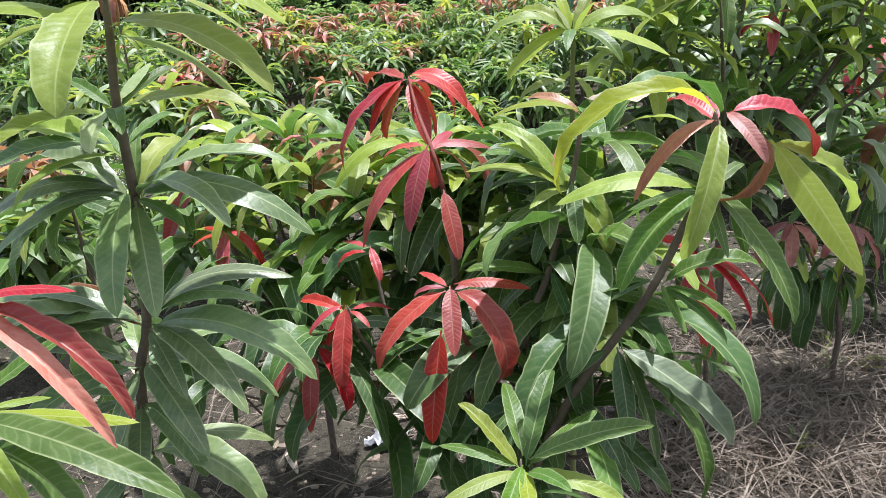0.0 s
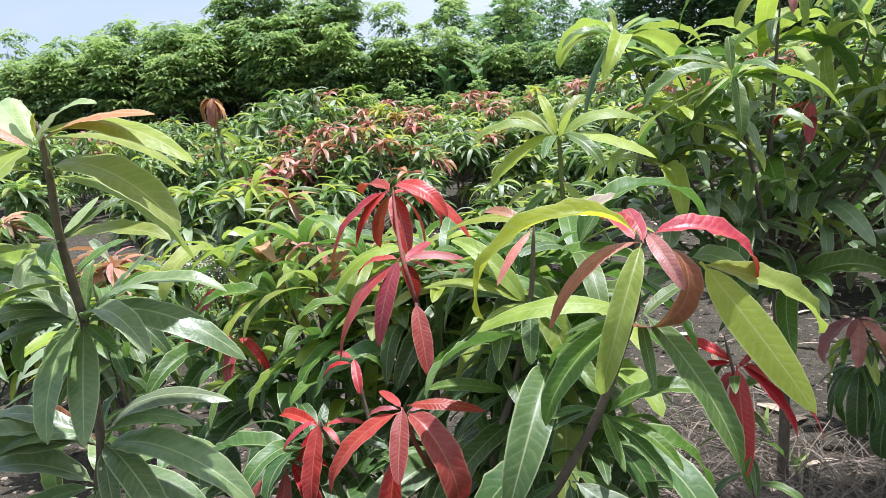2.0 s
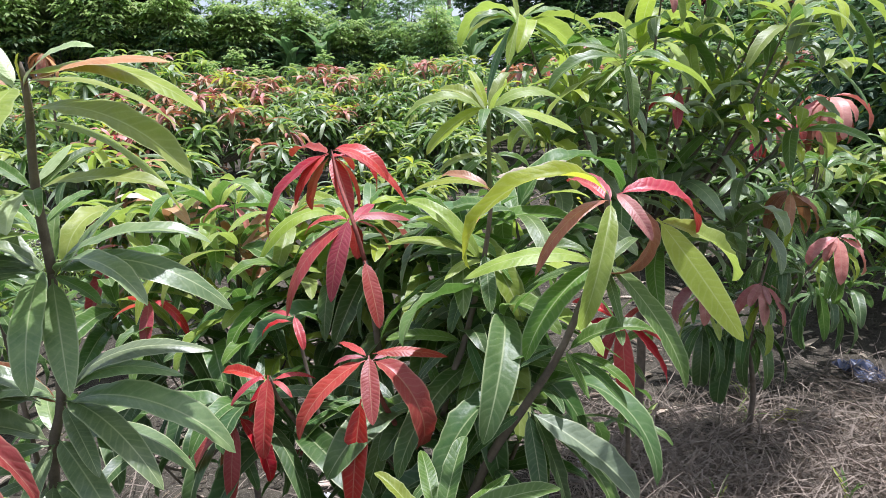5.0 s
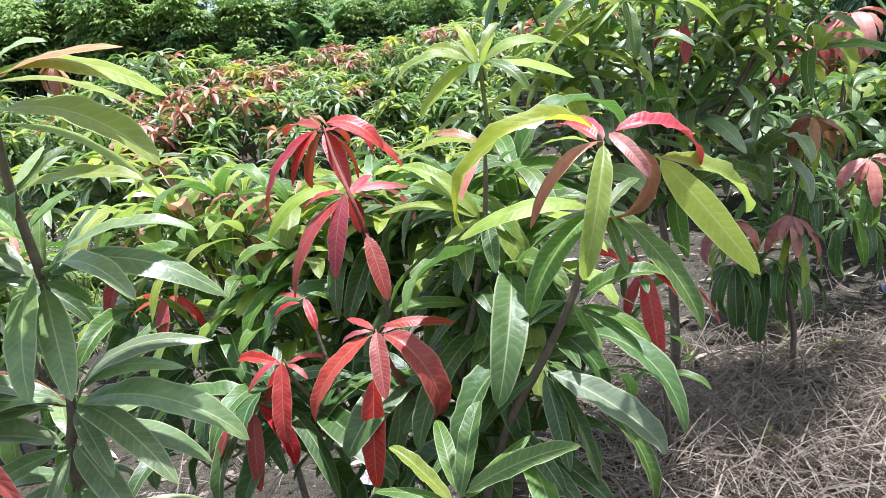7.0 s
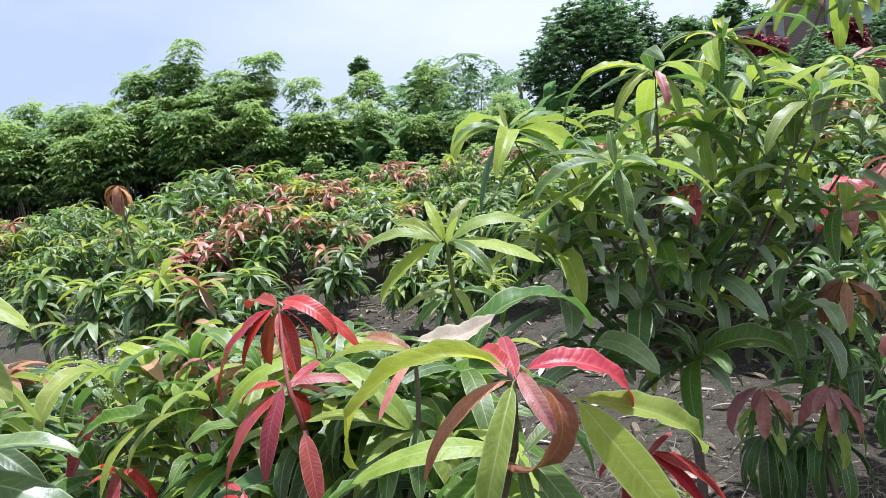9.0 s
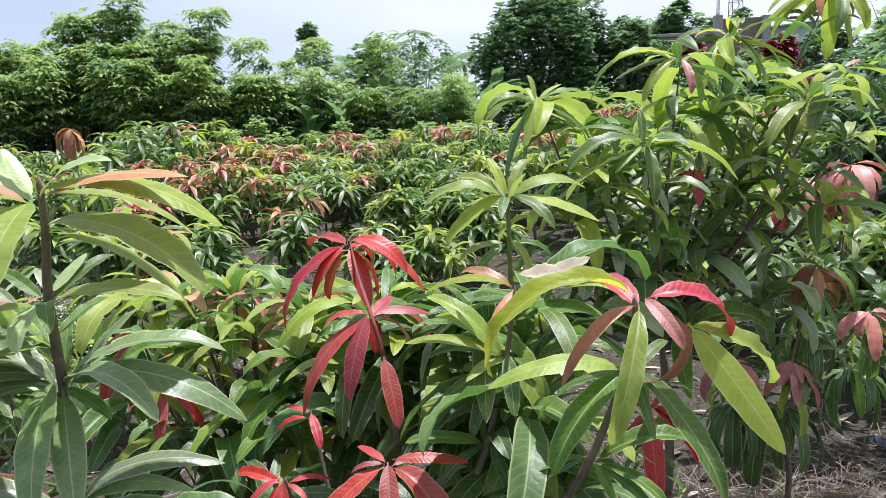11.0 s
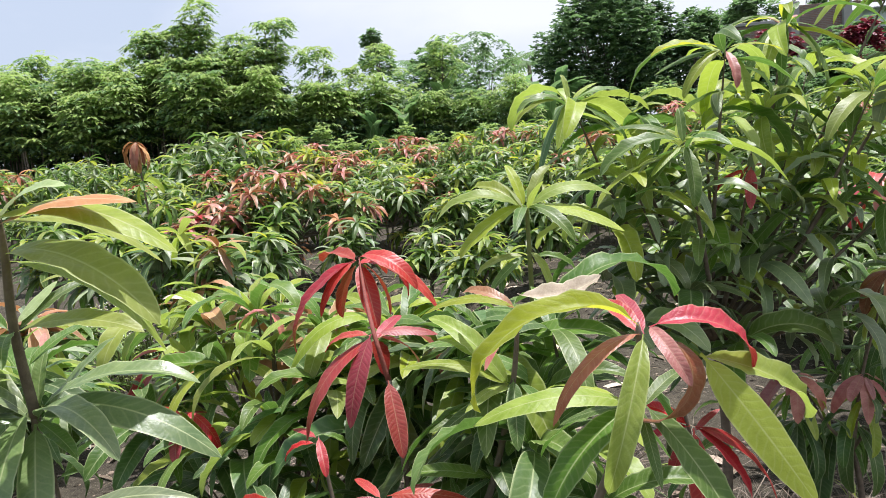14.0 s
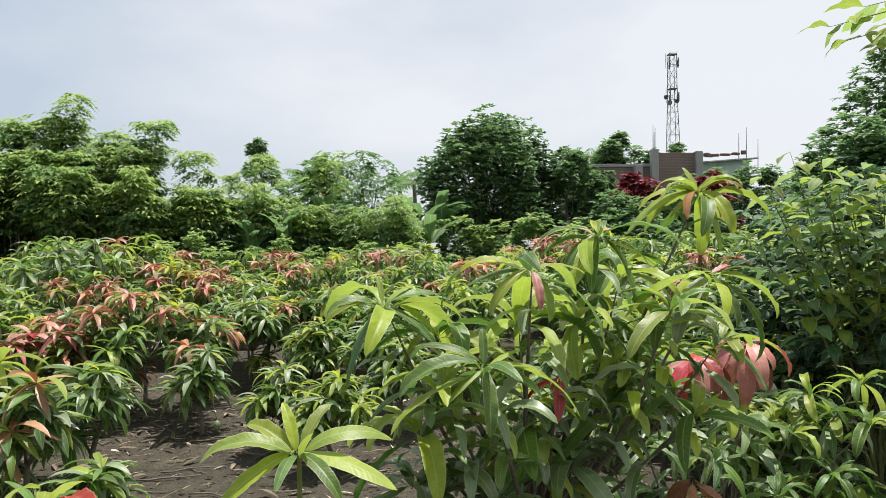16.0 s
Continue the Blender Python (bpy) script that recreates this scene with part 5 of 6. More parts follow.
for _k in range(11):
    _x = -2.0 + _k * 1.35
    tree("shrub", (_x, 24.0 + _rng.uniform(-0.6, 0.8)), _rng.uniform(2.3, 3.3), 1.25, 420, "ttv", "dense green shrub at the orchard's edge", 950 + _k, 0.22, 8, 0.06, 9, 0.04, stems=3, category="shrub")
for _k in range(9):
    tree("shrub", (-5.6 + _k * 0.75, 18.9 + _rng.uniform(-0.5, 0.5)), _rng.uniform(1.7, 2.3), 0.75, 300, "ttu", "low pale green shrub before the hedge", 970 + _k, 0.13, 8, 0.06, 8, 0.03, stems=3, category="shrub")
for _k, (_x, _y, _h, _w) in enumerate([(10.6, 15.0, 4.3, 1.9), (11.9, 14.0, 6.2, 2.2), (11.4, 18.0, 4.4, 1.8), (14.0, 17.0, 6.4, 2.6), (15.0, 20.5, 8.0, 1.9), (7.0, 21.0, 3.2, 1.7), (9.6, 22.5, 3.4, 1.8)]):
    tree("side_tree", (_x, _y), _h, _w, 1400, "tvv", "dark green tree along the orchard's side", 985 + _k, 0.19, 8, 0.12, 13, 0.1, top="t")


# ---- palms and bananas ----
def frond(items, foot, az, length, rise, color, rng, n=22, leaflet=0.5, sag=0.9):
    """A feather leaf: a bowed rib with leaflets on both sides."""
    pts = []
    a = radians(az)
    for i in range(n + 1):
        t = i / n
        pts.append(Vector(foot) + Vector((math.cos(a) * length * t, math.sin(a) * length * t, rise * t - sag * t * t * length * 0.6)))
    for i in range(2, n):
        for side in (-1, 1):
            ln = leaflet * math.sin(math.pi * (0.12 + 0.83 * i / n)) * rng.uniform(0.85, 1.1)
            items.append((LEAFLET[0], leaf_pose(pts[i], az + side * rng.uniform(48, 66), ln * 0.8, -ln * rng.uniform(0.3, 0.7), 0, 0.45), color))
    return pts


def palm(at, height, seed, length=1.9):
    rng = random.Random(seed)
    p = thing("coconut_palm", (at[0], at[1], -0.05), "coconut palm with feathery drooping fronds, far off", "palm", "coconut palms")
    part("trunk", tube_mesh("trunk", curve_points([(0, 0, 0), (0.15, 0, height * 0.5), (0.1, 0, height)], 4), [0.16] * 4 + [0.13] * 4 + [0.11], BARK, 8), p)
    for k in range(13):
        items = []
        pts = frond(items, (0.1, 0, height), k * 137.5 + rng.uniform(-10, 10), length * rng.uniform(0.85, 1.1), rng.uniform(0.1, 1.5), "t", rng, 18, 0.55, rng.uniform(0.7, 1.1))
        q = part("frond", tube_mesh("frond", pts[::3], [0.02 - 0.003 * i for i in range(len(pts[::3]))], GREEN_STEM, 4), p)
        part("vane", foliage_mesh("vane", items, ["t"]), q, kind="stuff")
    return p


BIG_BLADE = [blade(b, 12, 4, 0.2, 14, 0.05, 4.0, b, 0.08, peak=0.5, full=0.45) for b in (60, 90, 120)]
_big = [pydata("blade", v, f, [LEAF["t"]], True, uv) for v, f, uv in BIG_BLADE]


def banana(at, height, seed):
    rng = random.Random(seed)
    p = thing("banana_plant", (at[0], at[1], -0.02), "banana plant with long arching pale green leaves", "banana plant", "banana plants")
    part("trunk", tube_mesh("trunk", [(0, 0, 0), (0.03, 0, height * 0.3), (0.05, 0, height * 0.6)], [0.12, 0.1, 0.06], GREEN_STEM, 8), p)
    for k in range(8):
        el = rng.uniform(15, 70)
        ln = height * rng.uniform(0.36, 0.5)
        part("leaf", _big[k % 3], p, m=leaf_pose(Vector((0.05, 0, height * 0.56)), k * 137.5 + rng.uniform(-20, 20), ln * math.cos(radians(el)), ln * math.sin(radians(el)), rng.uniform(-15, 15)))
    return p


for _k, (_x, _y, _h) in enumerate([(-2.9, 20.6, 3.0), (-2.1, 22.4, 3.5), (0.3, 21.8, 3.3), (1.2, 22.2, 3.2), (0.9, 25.5, 4.2), (1.9, 26.0, 4.1), (-3.8, 20.4, 2.8)]):
    banana((_x, _y), _h, 1100 + _k)
palm((-5.4, 46.0), 6.6, 1120)
palm((1.1, 44.0), 5.9, 1121)
palm((0.2, 47.0), 6.4, 1122)
palm((11.6, 42.0), 7.2, 1123)

# ---- the houses and the mast beyond ----
def brick_material():
    m = Nodes("brickwork")
    c = m.add("TexCoord")
    mp = m.add("Mapping", Vector=c.outputs["Object"])
    mp.inputs["Rotation"].default_value = (radians(90), 0, 0)
    b = m.add("TexBrick", Vector=mp.outputs["Vector"], Color1=(0.24, 0.115, 0.08, 1), Color2=(0.16, 0.085, 0.065, 1), Mortar=(0.24, 0.22, 0.2, 1), Scale=1.0)
    m.put(b, "Mortar Size", 0.012)
    m.put(b, "Brick Width", 0.24)
    m.put(b, "Row Height", 0.075)
    stain = m.noise(0.8, 4.0)
    col = m.mix(m.math("SUBTRACT", m.math("MULTIPLY", stain, 2.0), 0.7, True), b.outputs["Color"], (0.22, 0.19, 0.17, 1))
    bump = m.add("Bump", Strength=0.6, Distance=0.01, Height=b.outputs["Fac"])
    bump.invert = True
    s = m.add("BsdfPrincipled", Base_Color=col, Roughness=0.9, Normal=bump.outputs["Normal"])
    return m.done(s.outputs[0])


BRICKWORK = brick_material()


def box(sx, sy, sz, material, bevel=0.01):
    """A block standing on its origin's height, with eased edges."""
    bm = bmesh.new()
    bmesh.ops.create_cube(bm, size=1.0)
    bmesh.ops.scale(bm, vec=(sx, sy, sz), verts=bm.verts)
    bmesh.ops.translate(bm, vec=(0, 0, sz / 2), verts=bm.verts)
    if bevel:
        bmesh.ops.bevel(bm, geom=list(bm.edges), offset=bevel, segments=1, affect="EDGES")
    me = bpy.data.meshes.new("block")
    bm.to_mesh(me)
    bm.free()
    me.materials.append(material)
    return me


def put(name, mesh, parent, x, y, z, label="", rz=0.0, rx=0.0, ry=0.0):
    return part(name, mesh, parent, label, pose(x, y, z, rx, ry, rz))


brick_house = thing("brick_house", (10.9, 35.0, 0), "unfinished brick house with grey concrete columns", "house")
put("wall", box(3.4, 0.24, 5.7, BRICKWORK), brick_house, 0.1, 0, 0)
put("wall", box(1.9, 0.24, 6.35, BRICKWORK), brick_house, 2.95, -0.3, 0)
put("wall", box(0.24, 5.0, 5.7, BRICKWORK), brick_house, -1.5, 2.62, 0)
put("roof", box(3.7, 5.4, 0.14, CONCRETE), brick_house, 0.1, 2.5, 5.702)
for _x, _h in ((1.05, 5.75), (1.85, 6.5), (4.05, 6.4)):
    put("column", box(0.34, 0.34, _h, CONCRETE), brick_house, _x, -0.48, 0, "grey concrete column")
for _x, _h in ((1.8, 1.25), (1.9, 1.1), (1.85, 0.9)):
    part("rebar", tube_mesh("rebar", [(_x, -0.48, 6.45), (_x + 0.02, -0.48, 6.45 + _h)], [0.02, 0.015], STEEL, 5), brick_house, "rusty steel rod")
put("window", box(0.9, 0.06, 1.1, DARK), brick_house, -0.4, -0.16, 3.6)

tin_house = thing("tin_roofed_house", (16.6, 35.5, 0), "pale plastered house with a sheet roof weighed down by rubble", "house")
put("wall", box(2.7, 0.2, 6.05, PLASTER), tin_house, 0, 0, 0)
put("wall", box(0.2, 4.0, 6.0, PLASTER), tin_house, -1.3, 2.12, 0)
put("wall", box(0.2, 4.0, 6.0, PLASTER), tin_house, 1.3, 2.12, 0)
_roof = put("roof", box(3.1, 4.8, 0.05, TIN), tin_house, 0.1, 1.9, 6.12, "grey corrugated sheet roof", rx=3, ry=-4)
for _k in range(22):
    put("ridge", box(0.035, 4.8, 0.03, TIN, 0.008), _roof, -1.45 + _k * 0.138, 0, 0.048)
_rr = random.Random(5)
for _k in range(9):
    put("rubble", box(_rr.uniform(0.18, 0.4), 0.25, _rr.uniform(0.1, 0.2), BRICK, 0.03), tin_house, -1.2 + _k * 0.28, -0.3 + _rr.uniform(0, 0.3), 6.2 + _k * 0.02, rz=_rr.uniform(0, 90))
put("window", box(0.8, 0.05, 1.0, DARK), tin_house, 0.2, -0.11, 4.2)
for _x, _h in ((1.0, 1.2), (1.4, 1.5), (2.0, 0.9)):
    part("rebar", tube_mesh("rebar", [(_x, 0.3, 5.7), (_x + 0.02, 0.3, 6.3 + _h)], [0.022, 0.015], STEEL, 5), tin_house, "rusty steel rod")


def mast(at, height, base, top):
    """A four-legged lattice mast with braces, platforms and aerials."""
    p = thing("telecom_mast", at, "grey steel lattice mast with panel aerials", "mast")
    corners = [(-1, -1), (1, -1), (1, 1), (-1, 1)]

    def corner(k, z):
        w = (base + (top - base) * min(1, z / (height * 0.8))) / 2
        return Vector((corners[k % 4][0] * w, corners[k % 4][1] * w, z))

    levels = [height * i / 18 for i in range(19)]
    for k in range(4):
        part("leg", tube_mesh("leg", [corner(k, z) for z in levels], [0.04] * 19, STEEL, 6), p)
    for i in range(18):
        for k in range(4):
            a, b = corner(k, levels[i]), corner(k + 1, levels[i + 1])
            part("brace", tube_mesh("brace", [a, b], [0.02, 0.02], STEEL, 4), p)
            part("brace", tube_mesh("brace", [corner(k, levels[i + 1]), b], [0.02, 0.02], STEEL, 4), p)
    for z in (height * 0.995, height * 0.83):
        put("platform", box(top * 1.15, top * 1.15, 0.05, STEEL), p, 0, 0, z)
        for k in range(5):
            a = 0.3 + k * math.pi / 2.5
            r = top * 0.85
            part("pole", tube_mesh("pole", [(math.cos(a) * r, math.sin(a) * r, z - 1.6), (math.cos(a) * r, math.sin(a) * r, z + 0.3)], [0.03, 0.03], STEEL, 5), p)
            if k != 2:
                put("aerial", box(0.14, 0.09, 1.0, STEEL), p, math.cos(a) * (r + 0.18), math.sin(a) * (r + 0.18), z - 1.5, "pale panel aerial", math.degrees(a) - 90)
    for k, (a, z) in enumerate(((0.6, height * 0.78), (2.2, height * 0.8), (4.0, height * 0.76))):
        bm = bmesh.new()
        bmesh.ops.create_cone(bm, cap_ends=True, segments=16, radius1=0.32, radius2=0.22, depth=0.28)
        me = bpy.data.meshes.new("dish")
        bm.to_mesh(me)
        bm.free()
        me.materials.append(STEEL)
        put("dish", me, p, math.cos(a) * top, math.sin(a) * top, z, "round dish aerial", math.degrees(a) - 90, 90)
    return p


mast((33.6, 86.0, 0), 25.6, 2.1, 0.85)
tree("crimson_tree", (9.0, 26.0), 4.5, 0.95, 420, "cc", "small tree with dark crimson leaves", 1150, 0.26, 8, 0.45, 7, 0.06, top="c")
tree("crimson_tree", (11.6, 25.5), 4.5, 0.8, 300, "cc", "small tree with dark crimson leaves", 1151, 0.26, 8, 0.45, 6, 0.06, top="c")
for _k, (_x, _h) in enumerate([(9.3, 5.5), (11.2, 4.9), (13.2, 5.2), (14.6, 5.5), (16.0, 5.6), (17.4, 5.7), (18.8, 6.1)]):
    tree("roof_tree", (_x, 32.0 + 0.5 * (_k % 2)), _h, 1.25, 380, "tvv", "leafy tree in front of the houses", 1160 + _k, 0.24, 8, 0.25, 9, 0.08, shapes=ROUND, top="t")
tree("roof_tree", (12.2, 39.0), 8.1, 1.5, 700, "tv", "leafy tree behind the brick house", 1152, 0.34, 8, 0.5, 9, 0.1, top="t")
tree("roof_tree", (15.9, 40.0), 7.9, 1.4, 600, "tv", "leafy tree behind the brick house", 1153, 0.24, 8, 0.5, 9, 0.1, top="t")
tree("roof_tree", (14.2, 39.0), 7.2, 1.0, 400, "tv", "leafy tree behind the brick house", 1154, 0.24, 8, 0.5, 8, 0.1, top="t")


# ---- the creeper-grown bush at the side ----
def bush(at, size, n, seed, colors, label, leaf=0.125):
    rng = random.Random(seed)
    p = thing("leafy_bush", (at[0], at[1], -0.02), label, "bush")
    for k in range(9):
        a = rng.uniform(0, 2 * math.pi)
        tip = Vector((math.cos(a) * size[0] * rng.uniform(0.3, 0.9), math.sin(a) * size[1] * rng.uniform(0.3, 0.9), size[2] * rng.uniform(0.6, 1.02)))
        part("branch", tube_mesh("branch", curve_points([(rng.uniform(-0.2, 0.2), rng.uniform(-0.2, 0.2), 0), tip * 0.5 + Vector((0, 0, 0.2)), tip], 4), [0.025, 0.024, 0.022, 0.02, 0.018, 0.015, 0.012, 0.009, 0.005], BARK, 6), p)
    items = []
    while len(items) < n:
        d = Vector((rng.gauss(0, 1), rng.gauss(0, 1), rng.gauss(0, 1))).normalized()
        if d.z < -0.75:
            continue
        r = rng.uniform(0.62, 1.05) * (1 + 0.22 * noise.noise(d * 2.3 + Vector((seed, 0, 0))))
        s = Vector((d.x * size[0] * r, d.y * size[1] * r, size[2] * 0.5 + d.z * size[2] * 0.52 * r))
        if s.z < 0.05:
            continue
        out = math.degrees(math.atan2(d.y, d.x))
        # Below the top the darker list is used, painting the bush's own shade.
        color = rng.choice(colors[0] if s.z > size[2] * 0.72 else colors[1])
        for j in range(5):
            ln = leaf * rng.uniform(0.7, 1.25)
            el = rng.uniform(-55, 5) + 15 * d.z
            items.append((SMALL_OVATE[j % 2], leaf_pose(s + Vector((rng.uniform(-1, 1), rng.uniform(-1, 1), rng.uniform(-1, 1))) * 0.05, out + (j - 2) * 50 + rng.uniform(-15, 15), ln * math.cos(radians(el)), ln * math.sin(radians(el)), rng.uniform(-25, 25)), color))
    part("foliage", foliage_mesh("foliage", items, sorted({c for _, _, c in items})), p, kind="stuff")
    return p


bush((3.95, 4.9), (1.15, 1.2, 1.9), 5600, 1201, ("vxx", "xxx"), "dense bush overgrown with broad-leaved creepers, leaves darkened as in deep shade")
bush((5.2, 6.4), (1.5, 1.5, 2.3), 5600, 1202, ("vxx", "xxx"), "dense bush overgrown with broad-leaved creepers, leaves darkened as in deep shade")
bush((4.9, 3.4), (1.3, 1.3, 2.0), 4600, 1203, ("vxx", "xxx"), "dense bush overgrown with broad-leaved creepers, leaves darkened as in deep shade")
bush((6.6, 9.0), (1.8, 1.8, 2.7), 4600, 1204, ("ttv", "vvx"), "tall leafy bush along the orchard's side", 0.17)


def spray(plant, foot, tip, n, size, colors, seed, bare=0.3):
    """A leafy shoot: a thin stem with broad leaves on both sides."""
    rng = random.Random(seed)
    a, b = Vector(foot), Vector(tip)
    mid = a.lerp(b, 0.5) + Vector((0, 0, 0.06 * (b - a).length))
    stem(plant, [a, mid, b], 0.012, 0.004, GREEN_STEM, "shoot")
    way = math.degrees(math.atan2(b.y - a.y, b.x - a.x))
    for k in range(n):
        t = bare + (1 - bare) * k / max(n - 1, 1)
        c = (a.lerp(mid, t * 2) if t < 0.5 else mid.lerp(b, t * 2 - 1)) - plant.location
        az = way + (70 if k % 2 else -70) + rng.uniform(-25, 25) if k < n - 1 else way
        ln = size * rng.uniform(0.75, 1.15)
        el = rng.uniform(-45, 5)
        key = ("ovate", k % 2, colors[k % len(colors)])
        if key not in _meshes:
            v, f, uv = OVATE[k % 2]
            _meshes[key] = pydata("leaf", v, f, [LEAF[key[2]]], True, uv)
        part("leaf", _meshes[key], plant, m=leaf_pose(c, az, ln * math.cos(radians(el)), ln * math.sin(radians(el)), rng.uniform(-20, 20)))


climber = thing("leafy_shrub", (3.3, 4.4, 0), "tall shrub with fresh light green broad leaves", "shrub")
for _k, (_f, _t, _n) in enumerate([((3.3, 4.4, 0.0), (2.85, 4.1, 2.08), 9), ((3.3, 4.4, 0.1), (3.25, 4.05, 2.1), 9), ((3.35, 4.4, 0.1), (3.0, 3.9, 1.95), 9), ((3.3, 4.45, 0.1), (2.65, 4.2, 1.8), 8), ((3.4, 4.4, 0.1), (3.5, 4.0, 2.25), 9),
                                   ((3.3, 4.4, 0.1), (2.5, 4.0, 1.55), 8), ((3.3, 4.4, 0.1), (2.9, 3.8, 1.65), 8), ((3.4, 4.4, 0.1), (3.3, 3.7, 1.75), 8), ((3.4, 4.4, 0.1), (3.6, 3.75, 2.0), 8)]):
    spray(climber, _f, _t, _n + 6, 0.14, "ltul" if _t[2] > 1.9 else "ttv", 1210 + _k)
for _k, (_x, _y, _z) in enumerate([(2.55, 4.0, 2.1), (2.71, 4.0, 2.05), (2.39, 4.0, 1.97), (2.86, 4.0, 2.02), (3.02, 4.05, 2.04), (2.48, 4.0, 1.82), (2.67, 4.05, 1.84), (2.92, 4.0, 1.83), (2.78, 4.0, 1.66), (3.01, 4.0, 1.68), (2.35, 4.1, 1.64), (2.59, 4.0, 1.54), (2.8, 3.95, 1.9), (2.95, 3.9, 1.95), (2.65, 3.9, 1.95)]):
    spray(climber, (3.3 + 0.02 * _k, 4.4, 0.1), (_x, _y, _z), 17, 0.14, "lutlu" if _z > 1.75 else "ttl", 1250 + _k, 0.5)
overhang = thing("side_tree", (4.6, 2.6, 0), "tree reaching a leafy light green branch over the edge", "tree")
part("trunk", tube_mesh("trunk", curve_points([(0, 0, -0.05), (0.05, 0, 1.4), (-0.1, 0.05, 2.9)], 4), [0.09 - 0.006 * _i for _i in range(9)], BARK, 8), overhang)
for _k, (_t, _n) in enumerate([((2.16, 3.0, 2.46), 14), ((2.3, 3.0, 2.54), 12), ((2.26, 3.05, 2.42), 12), ((2.4, 3.0, 2.38), 10), ((2.5, 3.1, 2.5), 12), ((2.6, 2.95, 2.7), 12)]):
    spray(overhang, (4.5, 2.65, 2.7), _t, _n, 0.15, "ul", 1230 + _k, 0.7)


# ---- on the ground ----
def scatter(name, count, where, seed, make, colors, label, category):
    rng = random.Random(seed)
    items = []
    while len(items) < count:
        x, y = where(rng)
        items.extend(make(rng, x, y))
    me = foliage_mesh(name, items, colors)
    return tagged(new(name, me), label, category, kind="stuff")


def fallen(rng, x, y):
    ln = rng.uniform(0.06, 0.19)
    wide = rng.choice((rng.uniform(0.12, 0.3), rng.uniform(0.5, 1.1)))
    m = Matrix.Translation((x, y, ground_height(x, y) + 0.006)) @ Euler((rng.uniform(-0.25, 0.25), rng.uniform(-0.25, 0.25), rng.uniform(0, 6.3))).to_matrix().to_4x4() @ Matrix.Diagonal((ln, ln * wide, ln * 0.45, 1))
    return [(FAR[rng.choice((15, 40, 70, 100)), rng.randrange(3)], m, rng.choice("kkkknnw"))]


scatter("leaf_litter", 2900, lambda r: (r.uniform(-4.2, 3.2), 1.3 + 8.0 * r.random() ** 0.8), 71, fallen, ["k", "n", "w"], "dry curled brown mango leaves strewn on the soil", "leaf litter")

STALK = blade(50, 5, 1, 0.018, 0, 0.0, 1, 0, 0.0, peak=0.3, full=0.3)
LEAF["straw"] = STRAW


def tuft(rng, x, y):
    out = []
    for _ in range(7):
        ln = rng.uniform(0.06, 0.27)
        el = rng.choice((rng.uniform(2, 25), rng.uniform(20, 70)))
        out.append((STALK, leaf_pose(Vector((x + rng.uniform(-0.06, 0.06), y + rng.uniform(-0.06, 0.06), ground_height(x, y) + rng.uniform(0.002, 0.03))), rng.uniform(0, 360), ln * math.cos(radians(el)), ln * math.sin(radians(el)) * 0.6, rng.uniform(0, 180)), "straw"))
    return out


scatter("dry_grass", 9500, lambda r: (0.5 + 1.7 * r.random(), r.gauss(2.1, 0.34)), 72, tuft, ["straw"], "matted dry straw-coloured grass lying on the soil", "dry grass")
scatter("dry_grass", 1400, lambda r: (r.uniform(-1.2, 0.9), r.uniform(1.4, 3.2)), 73, tuft, ["straw"], "scattered dry grass stalks on bare soil", "dry grass")


def sprout(rng, x, y):
    out = []
    for _ in range(6):
        ln = rng.uniform(0.05, 0.14)
        el = rng.uniform(25, 80)
        out.append((FAR[40, 0], leaf_pose(Vector((x + rng.uniform(-0.03, 0.03), y + rng.uniform(-0.03, 0.03), ground_height(x, y))), rng.uniform(0, 360), ln * math.cos(radians(el)), ln * math.sin(radians(el)), 0, 0.6), rng.choice("gul")))
    return out


scatter("green_weeds", 66, lambda r: (r.uniform(0.7, 2.2), r.uniform(1.9, 3.0)), 74, sprout, ["g", "u", "l"], "small green weeds sprouting among the straw", "weeds")
scatter("green_weeds", 1500, lambda r: (r.gauss(-2.6, 0.5), r.gauss(4.6, 0.6)), 75, sprout, ["g", "u", "l"], "low feathery green weeds beside the saplings", "weeds")
scatter("green_weeds", 6600, lambda r: (r.uniform(-5.5, 12), r.uniform(17.5, 24)), 76, lambda r, x, y: [(s, Matrix.Translation((x, y, 0)) @ Matrix.Scale(4.0, 4) @ Matrix.Translation((-x, -y, 0)) @ m, c) for s, m, c in sprout(r, x, y)], ["g", "u", "l"], "rank green weeds at the foot of the hedge", "weeds")


def lumps(name, count, seed, size, where, material, label, category):
    """Many small uneven lumps, joined."""
    rng = random.Random(seed)
    bm = bmesh.new()
    bmesh.ops.create_icosphere(bm, subdivisions=1, radius=1.0)
    base = np.array([v.co[:] for v in bm.verts])
    tris = np.array([[v.index for v in f.verts] for f in bm.faces])
    bm.free()
    verts, faces = [], []
    for k in range(count):
        x, y = where(rng)
        s = rng.uniform(*size) * rng.choice((0.5, 0.7, 1.0))
        shape = base * (s * np.array([rng.uniform(0.7, 1.4), rng.uniform(0.7, 1.4), rng.uniform(0.4, 0.8)]))
        shape = shape * (1 + 0.3 * np.random.RandomState(k % 997).rand(len(base), 1) - 0.15)
        verts.append(shape + np.array([x, y, ground_height(x, y)]))
        faces.append(tris + k * len(base))
    ob = new(name, pydata(name, np.vstack(verts).tolist(), np.vstack(faces).tolist(), [material], False))
    return tagged(ob, label, category, kind="stuff")


lumps("soil_clods", 5200, 81, (0.006, 0.026), lambda r: (r.uniform(-3.6, 2.8), 1.1 + 6.5 * r.random() ** 1.2), SOIL, "small crumbling clods of grey-brown soil", "soil clods")


